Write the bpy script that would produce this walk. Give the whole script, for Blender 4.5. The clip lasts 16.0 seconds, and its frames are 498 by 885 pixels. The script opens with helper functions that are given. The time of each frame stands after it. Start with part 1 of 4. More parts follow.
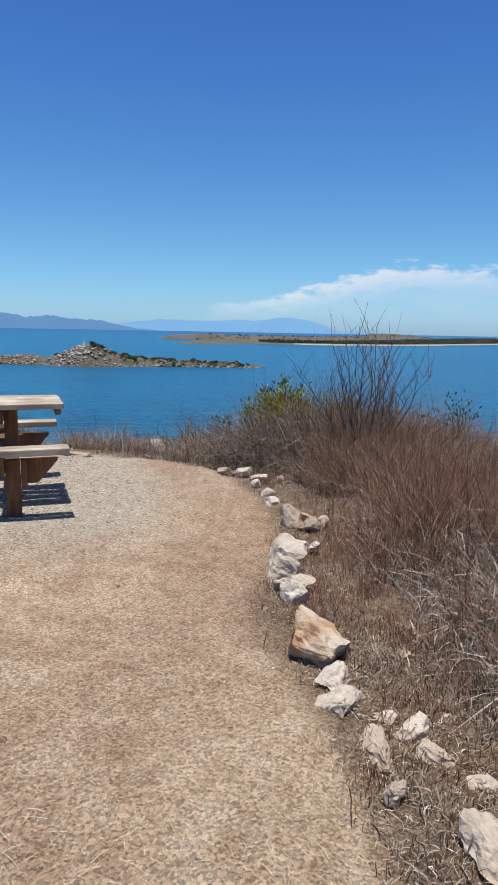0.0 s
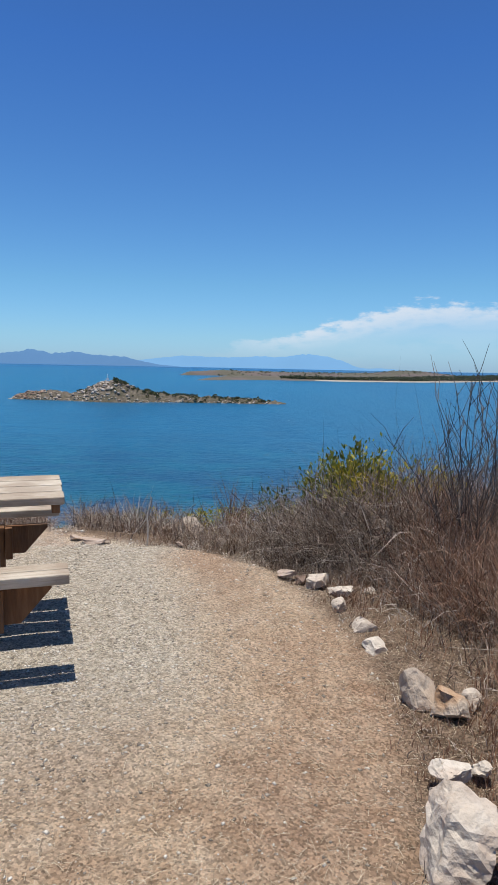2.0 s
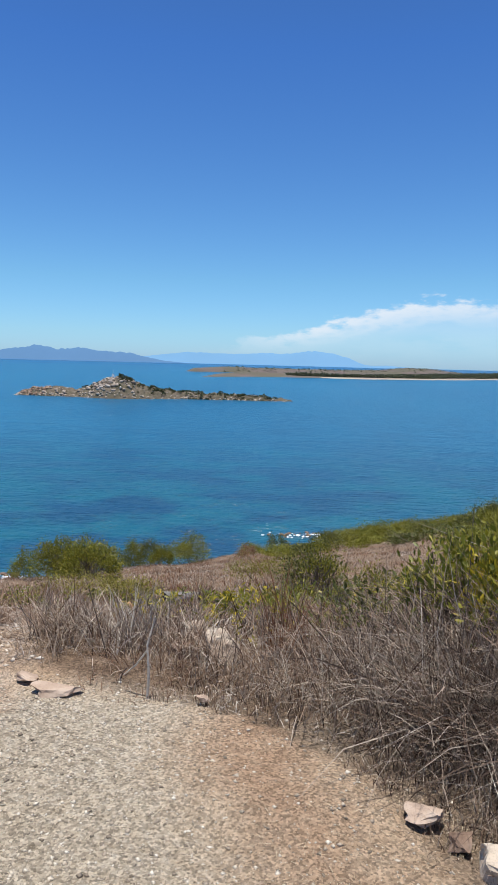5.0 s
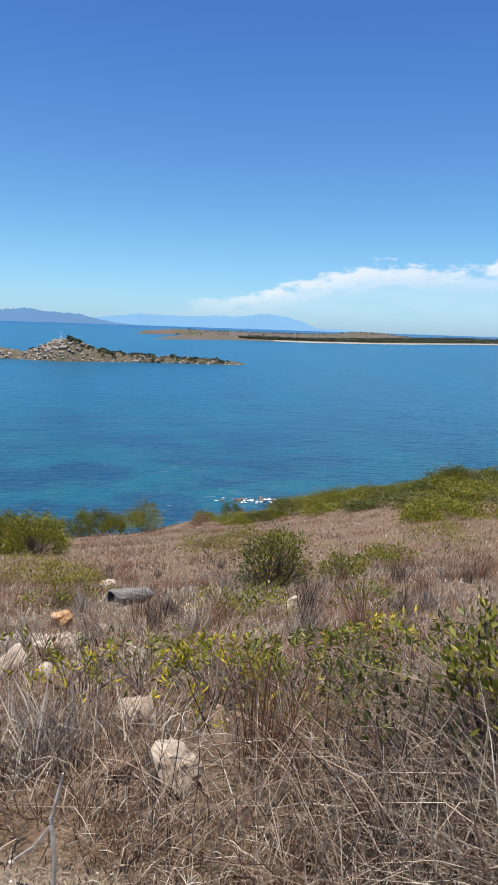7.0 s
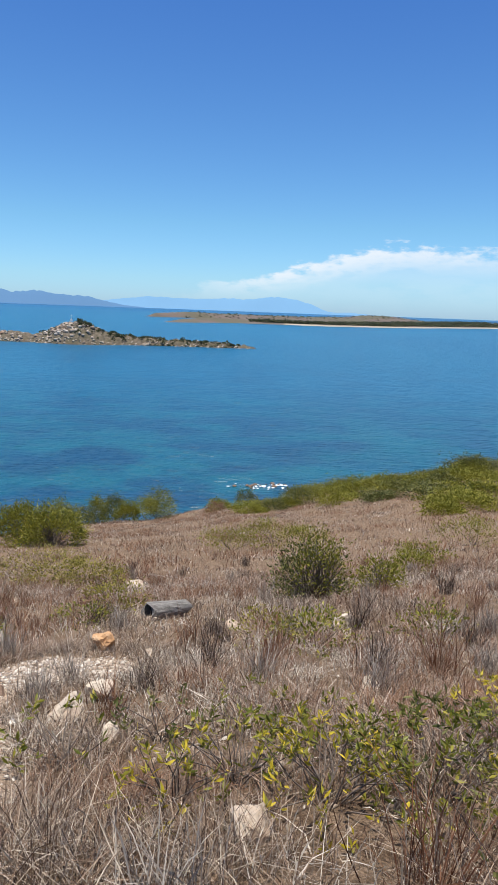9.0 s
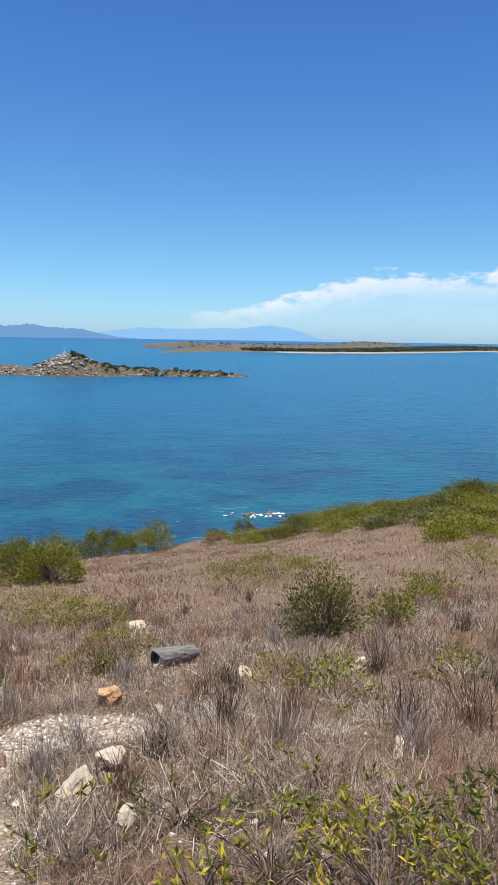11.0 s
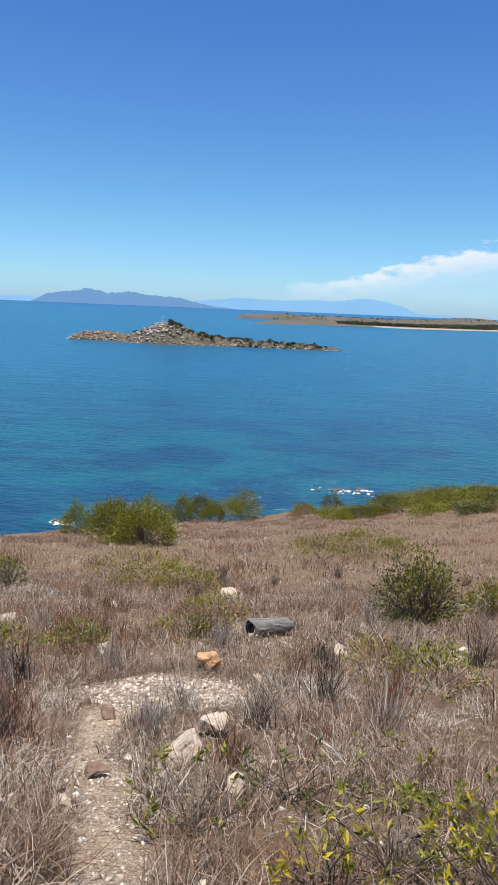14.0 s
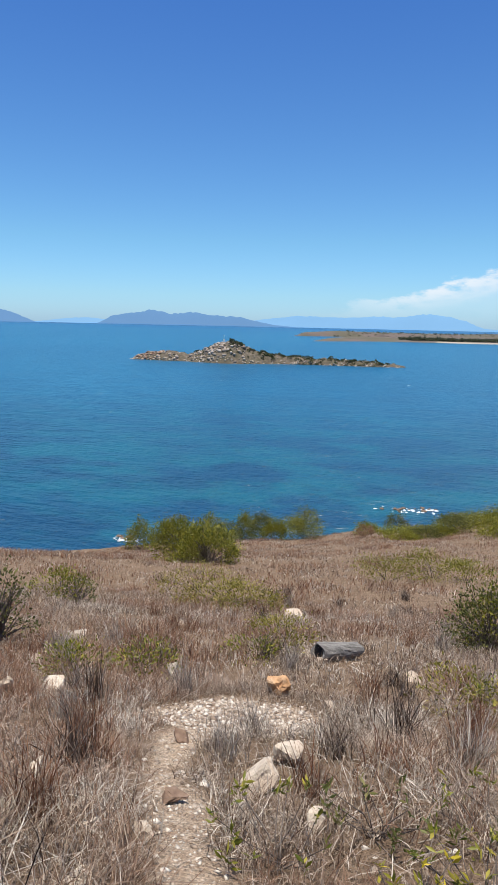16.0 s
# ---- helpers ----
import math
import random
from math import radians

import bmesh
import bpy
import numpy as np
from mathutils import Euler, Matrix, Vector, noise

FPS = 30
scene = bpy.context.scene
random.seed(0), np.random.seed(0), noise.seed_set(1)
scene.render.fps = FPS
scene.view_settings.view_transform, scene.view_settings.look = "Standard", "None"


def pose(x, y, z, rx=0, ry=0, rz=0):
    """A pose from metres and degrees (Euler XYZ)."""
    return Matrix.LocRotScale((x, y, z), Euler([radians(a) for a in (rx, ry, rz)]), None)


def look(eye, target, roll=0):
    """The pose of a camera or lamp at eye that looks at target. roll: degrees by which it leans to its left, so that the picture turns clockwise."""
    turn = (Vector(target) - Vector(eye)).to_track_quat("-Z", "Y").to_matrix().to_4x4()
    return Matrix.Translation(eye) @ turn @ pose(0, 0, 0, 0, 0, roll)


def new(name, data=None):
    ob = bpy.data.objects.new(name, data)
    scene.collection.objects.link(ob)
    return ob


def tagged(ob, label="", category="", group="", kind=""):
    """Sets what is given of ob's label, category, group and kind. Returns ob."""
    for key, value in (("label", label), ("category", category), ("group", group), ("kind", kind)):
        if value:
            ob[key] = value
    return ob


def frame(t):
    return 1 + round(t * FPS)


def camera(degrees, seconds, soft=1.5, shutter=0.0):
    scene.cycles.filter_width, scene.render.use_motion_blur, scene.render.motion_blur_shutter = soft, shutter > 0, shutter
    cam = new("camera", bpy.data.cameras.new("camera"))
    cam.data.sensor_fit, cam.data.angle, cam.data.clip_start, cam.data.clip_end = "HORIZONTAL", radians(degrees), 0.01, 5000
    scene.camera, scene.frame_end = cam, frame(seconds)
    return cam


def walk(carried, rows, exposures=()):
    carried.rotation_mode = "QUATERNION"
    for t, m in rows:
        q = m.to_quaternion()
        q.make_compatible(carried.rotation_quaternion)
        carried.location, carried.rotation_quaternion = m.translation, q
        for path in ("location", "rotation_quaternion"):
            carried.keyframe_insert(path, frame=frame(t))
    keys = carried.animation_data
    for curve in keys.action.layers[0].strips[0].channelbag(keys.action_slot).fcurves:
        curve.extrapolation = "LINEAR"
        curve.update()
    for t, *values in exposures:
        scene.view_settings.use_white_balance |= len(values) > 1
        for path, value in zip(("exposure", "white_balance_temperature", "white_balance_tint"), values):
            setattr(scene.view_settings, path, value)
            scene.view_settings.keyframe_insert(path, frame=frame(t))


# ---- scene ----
cam = camera(43.0, 16.0, soft=1.5)
PATH = [
    (0, (2.118, 1.591, 1.278), (2.016, 3.557, 0.923), 1.1),
    (0.5, (2.075, 1.941, 1.31), (1.722, 3.875, 0.94), 0.0),
    (1, (1.912, 2.307, 1.327), (1.599, 4.265, 1.072), 1.5),
    (1.5, (1.82, 2.679, 1.355), (1.735, 4.66, 1.093), 1.6),
    (2, (1.688, 3.119, 1.371), (1.518, 5.097, 1.126), 1.2),
    (2.5, (1.565, 3.506, 1.409), (1.554, 5.483, 1.106), 0.9),
    (3, (1.419, 3.975, 1.412), (1.246, 5.954, 1.182), 0.25),
    (3.5, (1.331, 4.324, 1.409), (1.226, 6.31, 1.202), 0.6),
    (3.7, (1.3, 4.427, 1.444), (1.238, 6.411, 1.205), 0.8),
    (5.8, (1.154, 5.687, 1.474), (0.909, 7.655, 1.216), 1.8),
    (6, (1.144, 5.806, 1.472), (1.001, 7.786, 1.228), 1.2),
    (6.5, (1.087, 6.119, 1.457), (1.018, 8.101, 1.197), 1.5),
    (7, (1.025, 6.35, 1.52), (0.992, 8.316, 1.155), 2.0),
    (7.5, (0.863, 6.512, 1.526), (0.895, 8.497, 1.277), 0.7),
    (8, (0.75, 6.707, 1.555), (0.757, 8.673, 1.191), 2.0),
    (8.2, (0.694, 6.725, 1.601), (0.605, 8.682, 1.198), 2.4),
    (10.3, (0.448, 7.125, 1.775), (0.448, 9.08, 1.355), 1.65),
    (10.5, (0.439, 7.108, 1.796), (0.383, 9.07, 1.412), 0.97),
    (11, (0.369, 7.158, 1.751), (0.323, 9.13, 1.421), 0.91),
    (11.5, (0.381, 7.163, 1.751), (0.321, 9.132, 1.402), 0.5),
    (12, (0.373, 7.193, 1.753), (0.265, 9.149, 1.352), 1.7),
    (12.5, (0.419, 7.214, 1.742), (0.295, 9.174, 1.366), 2.5),
    (13, (0.395, 7.238, 1.75), (0.316, 9.192, 1.332), 2.4),
    (13.5, (0.31, 7.264, 1.731), (-0.014, 9.179, 1.255), 2.0),
    (14, (0.162, 7.226, 1.747), (-0.16, 9.154, 1.325), 2.4),
    (14.5, (0.053, 7.214, 1.774), (-0.265, 9.137, 1.328), 1.5),
    (15, (0.055, 7.261, 1.754), (-0.364, 9.175, 1.355), 1.53),
    (15.5, (0.072, 7.258, 1.76), (-0.379, 9.168, 1.377), 1.25),
    (16, (0.056, 7.245, 1.765), (-0.456, 9.142, 1.392), 1.27),
]
walk(cam, [(t, look(eye, target, roll)) for t, eye, target, roll in PATH],
     [(0, 0.12, 6280, 10), (1, 0.09, 6280, 10), (2.5, 0.10, 6280, 10), (3.7, 0.14, 6300, 10), (5.8, 0.33, 6550, 10), (7, 0.37, 6650, 10), (11, 0.38, 6600, 10), (16, 0.35, 6600, 10)])

# ---- light ----
SUN_EL, SUN_AZ = radians(87.5), radians(-120)          # azimuth from +y towards +x
SEA = -25.0
scene.view_settings.exposure = 0.0
world = bpy.data.worlds.new("sky")
scene.world = world
world.use_nodes = True
wn, wl = world.node_tree.nodes, world.node_tree.links
wn.clear()


def link(tree, a, b):
    tree.links.new(a, b)


def build_world():
    t = world.node_tree
    sky = wn.new("ShaderNodeTexSky")
    sky.sky_type, sky.sun_disc = "NISHITA", False
    sky.sun_elevation, sky.sun_rotation = SUN_EL, SUN_AZ
    sky.altitude, sky.air_density, sky.dust_density, sky.ozone_density = 30, 1.0, 0.25, 2.2
    co = wn.new("ShaderNodeTexCoord")
    sep = wn.new("ShaderNodeSeparateXYZ")
    link(t, co.outputs["Generated"], sep.inputs[0])
    # a low bank of fair-weather cloud above the horizon
    stretch = wn.new("ShaderNodeMapping")
    stretch.inputs["Scale"].default_value = (16, 16, 46)
    link(t, co.outputs["Generated"], stretch.inputs[0])
    n = wn.new("ShaderNodeTexNoise")
    n.inputs["Scale"].default_value, n.inputs["Detail"].default_value = 1.0, 7
    n.inputs["Roughness"].default_value = 0.58
    link(t, stretch.outputs[0], n.inputs["Vector"])

    def m(op, a, b=None, c=None):
        x = wn.new("ShaderNodeMath")
        x.operation = op
        for i, v in enumerate((a, b, c)):
            if v is None:
                continue
            if isinstance(v, (int, float)):
                x.inputs[i].default_value = v
            else:
                link(t, v, x.inputs[i])
        return x.outputs[0]

    def ramp(v, a, b, lo=0.0, hi=1.0):
        x = wn.new("ShaderNodeMapRange")
        x.interpolation_type = "SMOOTHSTEP"
        link(t, v, x.inputs[0])
        for i, k in enumerate((a, b, lo, hi)):
            x.inputs[i + 1].default_value = k
        return x.outputs[0]

    az = m("ARCTAN2", sep.outputs[0], sep.outputs[1])
    top = ramp(az, -0.22, 0.22, 0.018, 0.099)                  # height of the bank grows to the right
    rag = m("MULTIPLY", m("SUBTRACT", n.outputs["Fac"], 0.5), 0.085)
    edge = m("SUBTRACT", m("ADD", top, rag), sep.outputs[2])
    body = m("MULTIPLY", ramp(edge, 0.0, 0.014), ramp(edge, 0.012, 0.05, 1.0, 0.25))
    left = ramp(az, -0.22, 0.03)
    low = ramp(sep.outputs[2], -0.004, 0.055, 0.12, 1.0)
    mask = m("MULTIPLY", m("MULTIPLY", body, left), m("MULTIPLY", low, ramp(n.outputs["Fac"], 0.34, 0.6, 0.42, 1.0)))
    mix = wn.new("ShaderNodeMixRGB")
    link(t, m("MULTIPLY", mask, 0.85), mix.inputs[0])
    # clear maritime air: deeper blue overhead, pale blue at the horizon
    clear = wn.new("ShaderNodeValToRGB")
    stops = [(0.0, (0.50, 0.82, 1.40)), (0.04, (0.53, 0.85, 1.24)), (0.12, (0.50, 0.84, 1.1)), (0.42, (0.33, 0.645, 1.09)), (0.85, (0.34, 0.42, 0.52))]
    for k, c in stops[2:]:
        clear.color_ramp.elements.new(k)
    for e, (k, c) in zip(clear.color_ramp.elements, stops):
        e.position, e.color = k, (*[v / 2 for v in c], 1)
    link(t, sep.outputs[2], clear.inputs[0])
    air = wn.new("ShaderNodeVectorMath")
    air.operation = "MULTIPLY"
    link(t, sky.outputs[0], air.inputs[0])
    link(t, clear.outputs[0], air.inputs[1])
    twice = wn.new("ShaderNodeVectorMath")
    twice.operation = "SCALE"
    twice.inputs["Scale"].default_value = 2.0
    link(t, air.outputs[0], twice.inputs[0])
    link(t, twice.outputs[0], mix.inputs[1])
    mix.inputs[2].default_value = (7.0, 7.4, 7.9, 1)
    bg = wn.new("ShaderNodeBackground")
    bg.inputs[1].default_value = 0.1
    link(t, mix.outputs[0], bg.inputs[0])
    out = wn.new("ShaderNodeOutputWorld")
    link(t, bg.outputs[0], out.inputs[0])


build_world()
sun_data = bpy.data.lights.new("sun", "SUN")
sun_data.energy, sun_data.angle, sun_data.color = 4.8, radians(0.53), (1.0, 0.955, 0.88)
sun = new("sun", sun_data)
sun_way = Vector((math.cos(SUN_EL) * math.sin(SUN_AZ), math.cos(SUN_EL) * math.cos(SUN_AZ), math.sin(SUN_EL)))
sun.matrix_world = look(sun_way * 100, (0, 0, 0))


# ---- materials ----
def material(name, colors, scale=4.0, rough=0.9, bump=0.3, bump_scale=40.0, island=0.0, big=None, metal=0.0, object_random=0.0,
             detail=8, stretch=(1, 1, 1), distance=0.01, spec=0.3, thin=0.0):
    """A noise between two to four colours; island: how much each loose piece strays; big: colour and scale of large stains."""
    mat = bpy.data.materials.new(name)
    mat.use_nodes = True
    t = mat.node_tree
    nodes = t.nodes
    p = nodes["Principled BSDF"]
    p.inputs["Roughness"].default_value, p.inputs["Metallic"].default_value = rough, metal
    p.inputs["Specular IOR Level"].default_value = spec
    co = nodes.new("ShaderNodeTexCoord")
    mp = nodes.new("ShaderNodeMapping")
    mp.inputs["Scale"].default_value = stretch
    link(t, co.outputs["Object"], mp.inputs[0])
    n = nodes.new("ShaderNodeTexNoise")
    n.inputs["Scale"].default_value, n.inputs["Detail"].default_value, n.inputs["Roughness"].default_value = scale, detail, 0.65
    link(t, mp.outputs[0], n.inputs["Vector"])
    fac = n.outputs["Fac"]
    if island or object_random:
        src = nodes.new("ShaderNodeNewGeometry").outputs["Random Per Island"] if island else nodes.new("ShaderNodeObjectInfo").outputs["Random"]
        k = nodes.new("ShaderNodeMix")
        k.data_type = "FLOAT"
        k.inputs[0].default_value = island or object_random
        link(t, fac, k.inputs[2])
        link(t, src, k.inputs[3])
        fac = k.outputs[0]
    r = nodes.new("ShaderNodeValToRGB")
    lo, hi = (0.3, 0.7) if not island else (0.12, 0.88)
    while len(r.color_ramp.elements) < len(colors):
        r.color_ramp.elements.new(0.5)
    for i, (e, c) in enumerate(zip(r.color_ramp.elements, colors)):
        e.position = lo + (hi - lo) * i / (len(colors) - 1)
        e.color = (*c, 1)
    link(t, fac, r.inputs[0])
    col = r.outputs[0]
    if big:
        c2, s2, amount = big
        n2 = nodes.new("ShaderNodeTexNoise")
        n2.inputs["Scale"].default_value, n2.inputs["Detail"].default_value = s2, 4
        link(t, co.outputs["Object"], n2.inputs["Vector"])
        mr = nodes.new("ShaderNodeMapRange")
        mr.interpolation_type = "SMOOTHSTEP"
        link(t, n2.outputs["Fac"], mr.inputs[0])
        mr.inputs[1].default_value, mr.inputs[2].default_value, mr.inputs[4].default_value = 0.42, 0.62, amount
        mx = nodes.new("ShaderNodeMixRGB")
        link(t, mr.outputs[0], mx.inputs[0])
        link(t, col, mx.inputs[1])
        mx.inputs[2].default_value = (*c2, 1)
        col = mx.outputs[0]
    link(t, col, p.inputs["Base Color"])
    if thin:
        tr = nodes.new("ShaderNodeBsdfTranslucent")
        link(t, col, tr.inputs[0])
        both = nodes.new("ShaderNodeMixShader")
        both.inputs[0].default_value = thin
        link(t, p.outputs[0], both.inputs[1])
        link(t, tr.outputs[0], both.inputs[2])
        link(t, both.outputs[0], nodes["Material Output"].inputs["Surface"])
    if bump:
        nb = nodes.new("ShaderNodeTexNoise")
        nb.inputs["Scale"].default_value, nb.inputs["Detail"].default_value = bump_scale, 6
        link(t, mp.outputs[0], nb.inputs["Vector"])
        b = nodes.new("ShaderNodeBump")
        b.inputs["Strength"].default_value, b.inputs["Distance"].default_value = bump, distance
        link(t, nb.outputs["Fac"], b.inputs["Height"])
        link(t, b.outputs[0], p.inputs["Normal"])
    return mat


DRY = material("dry_grass", [(0.07, 0.043, 0.032), (0.22, 0.145, 0.10), (0.36, 0.27, 0.20), (0.62, 0.54, 0.44)], 0.9, 0.8, 0, island=0.8, big=((0.30, 0.15, 0.09), 0.5, 0.65), spec=0.15, thin=0.25)
RUST = material("rusty_grass", [(0.09, 0.036, 0.02), (0.24, 0.105, 0.058), (0.36, 0.20, 0.12), (0.56, 0.44, 0.32)], 0.9, 0.8, 0, island=0.8, big=((0.30, 0.20, 0.14), 0.8, 0.4), spec=0.15, thin=0.25)
GREY = material("grey_grass", [(0.13, 0.105, 0.085), (0.33, 0.275, 0.23), (0.54, 0.48, 0.41), (0.78, 0.72, 0.64)], 0.9, 0.75, 0, island=0.8, big=((0.30, 0.20, 0.145), 0.8, 0.55), spec=0.2, thin=0.2)
BRUSH = material("dry_brush", [(0.032, 0.022, 0.018), (0.09, 0.062, 0.047), (0.19, 0.14, 0.108), (0.50, 0.43, 0.36)], 0.9, 0.8, 0, island=0.85, spec=0.15, thin=0.2)
STRAW = material("straw", [(0.20, 0.14, 0.085), (0.42, 0.32, 0.21), (0.56, 0.46, 0.32), (0.70, 0.61, 0.46)], 3.0, 0.7, 0, island=0.8, spec=0.25)
LEAF = material("leaf", [(0.07, 0.088, 0.012), (0.15, 0.165, 0.02), (0.25, 0.245, 0.03), (0.42, 0.35, 0.06)], 2.0, 0.45, 0, island=0.7, spec=0.4, thin=0.3)
LEAF_YELLOW = material("yellow_leaf", [(0.14, 0.15, 0.02), (0.30, 0.27, 0.03), (0.50, 0.40, 0.03), (0.66, 0.50, 0.05)], 2.0, 0.5, 0, island=0.75, spec=0.35, thin=0.3)
LEAF_OLIVE = material("olive_leaf", [(0.10, 0.095, 0.018), (0.19, 0.17, 0.03), (0.29, 0.25, 0.045), (0.40, 0.34, 0.09)], 2.0, 0.55, 0, island=0.7, spec=0.3, thin=0.3)
LEAF_DARK = material("dark_leaf", [(0.045, 0.055, 0.014), (0.09, 0.105, 0.026), (0.16, 0.165, 0.045), (0.26, 0.23, 0.08)], 2.0, 0.5, 0, island=0.7, spec=0.35, thin=0.3)
LEAF_FAR = material("scrub_leaf", [(0.09, 0.10, 0.014), (0.17, 0.175, 0.022), (0.26, 0.245, 0.035), (0.36, 0.30, 0.06)], 0.12, 0.6, 0, island=0.5, spec=0.25, thin=0.3)
BARK = material("bark", [(0.07, 0.052, 0.044), (0.13, 0.105, 0.09), (0.22, 0.185, 0.16)], 14, 0.9, 0.5, 60)
WOOD_TOP = material("weathered_wood", [(0.36, 0.28, 0.20), (0.55, 0.465, 0.36), (0.68, 0.61, 0.50)], 3.0, 0.8, 0.5, 18, stretch=(1.2, 30, 30), object_random=0.3, big=((0.26, 0.18, 0.12), 3, 0.55))
WOOD_LEG = material("stained_wood", [(0.10, 0.045, 0.018), (0.17, 0.08, 0.035), (0.24, 0.125, 0.062)], 3.0, 0.75, 0.4, 20, stretch=(8, 8, 1.2), big=((0.10, 0.06, 0.04), 4, 0.5))
STONE = material("pale_stone", [(0.38, 0.295, 0.22), (0.55, 0.47, 0.38), (0.68, 0.615, 0.53)], 9, 0.88, 0.8, 28, object_random=0.25, big=((0.40, 0.26, 0.17), 7, 0.45), distance=0.02)
STONE_TAN = material("tan_stone", [(0.27, 0.155, 0.085), (0.43, 0.275, 0.16), (0.56, 0.42, 0.29)], 8, 0.9, 0.9, 22, big=((0.55, 0.47, 0.38), 6, 0.7), distance=0.025)
STONE_ORANGE = material("orange_stone", [(0.38, 0.19, 0.085), (0.50, 0.30, 0.16), (0.58, 0.41, 0.27)], 8, 0.9, 0.7, 25, distance=0.02)
STONE_DARK = material("brown_stone", [(0.12, 0.075, 0.055), (0.21, 0.14, 0.10), (0.30, 0.22, 0.17)], 10, 0.9, 0.5, 25)
RUBBLE = material("rubble", [(0.22, 0.16, 0.12), (0.37, 0.295, 0.23), (0.49, 0.415, 0.345), (0.66, 0.60, 0.53)], 6, 0.9, 0.2, 90, island=0.85)
GRAVEL = material("gravel", [(0.22, 0.18, 0.14), (0.42, 0.355, 0.28), (0.56, 0.49, 0.40), (0.70, 0.64, 0.55)], 6, 0.9, 0.2, 90, island=0.85)
LOG = material("charred_log", [(0.09, 0.086, 0.08), (0.19, 0.18, 0.17), (0.32, 0.305, 0.285)], 5, 0.9, 0.6, 20, stretch=(1, 12, 12))
CHAR = material("charcoal", [(0.008, 0.008, 0.008), (0.03, 0.028, 0.026)], 20, 0.95, 0.6, 40)
ISLE_ROCK = material("isle_rock", [(0.15, 0.11, 0.085), (0.31, 0.255, 0.21), (0.55, 0.49, 0.43)], 0.25, 0.95, 0.4, 1.0, island=0.5, distance=0.5)
ISLE_RUDDY = material("isle_ruddy_rock", [(0.18, 0.11, 0.075), (0.31, 0.21, 0.15), (0.47, 0.38, 0.31)], 0.3, 0.95, 0.4, 1.0, island=0.6, distance=0.5)
ISLE_LAND = material("isle_land", [(0.068, 0.056, 0.04), (0.122, 0.10, 0.074), (0.195, 0.162, 0.125)], 0.5, 0.95, 0.6, 0.8, big=((0.075, 0.07, 0.04), 0.13, 0.5), distance=0.6)
ISLE_TREE = material("isle_tree", [(0.05, 0.06, 0.03), (0.09, 0.10, 0.05), (0.15, 0.15, 0.075)], 0.15, 0.9, 0, island=0.6, thin=0.3)
FAR_LAND = material("far_land", [(0.095, 0.078, 0.072), (0.14, 0.112, 0.10), (0.125, 0.108, 0.096)], 0.02, 0.95, 0, big=((0.10, 0.098, 0.064), 0.012, 0.7))
# tree colours lightened, distance haze painted into them
FAR_TREE = material("far_tree", [(0.085, 0.10, 0.06), (0.13, 0.145, 0.085), (0.19, 0.195, 0.125)], 0.15, 0.9, 0, island=0.6, thin=0.3)
SAND = material("sand", [(0.30, 0.25, 0.195), (0.41, 0.36, 0.29)], 0.1, 0.95, 0, big=((0.4, 0.33, 0.25), 0.03, 0.4))
DEADWOOD = material("bleached_wood", [(0.36, 0.31, 0.26), (0.52, 0.47, 0.41), (0.66, 0.61, 0.54)], 20, 0.85, 0.5, 60)
WHITE = material("white_paint", [(0.74, 0.74, 0.72), (0.82, 0.82, 0.80)], 3, 0.6, 0.1, 30)
FOAM = material("foam", [(0.70, 0.76, 0.80), (0.86, 0.88, 0.90)], 1.5, 0.8, 0.5, 4)


def hazed_hills(name, colour):
    """Hills behind kilometres of air: the haze is painted as a glow, nearly the colour of the sky behind."""
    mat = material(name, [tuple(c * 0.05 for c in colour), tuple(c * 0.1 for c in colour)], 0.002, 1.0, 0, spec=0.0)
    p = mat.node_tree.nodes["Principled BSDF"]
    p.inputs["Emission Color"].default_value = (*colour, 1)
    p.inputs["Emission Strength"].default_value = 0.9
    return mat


# haze painted into both glow colours, paler for the farther range
HILL_NEAR = hazed_hills("blue_haze_hills", (0.135, 0.275, 0.50))
HILL_FAR = hazed_hills("pale_haze_hills", (0.215, 0.43, 0.70))


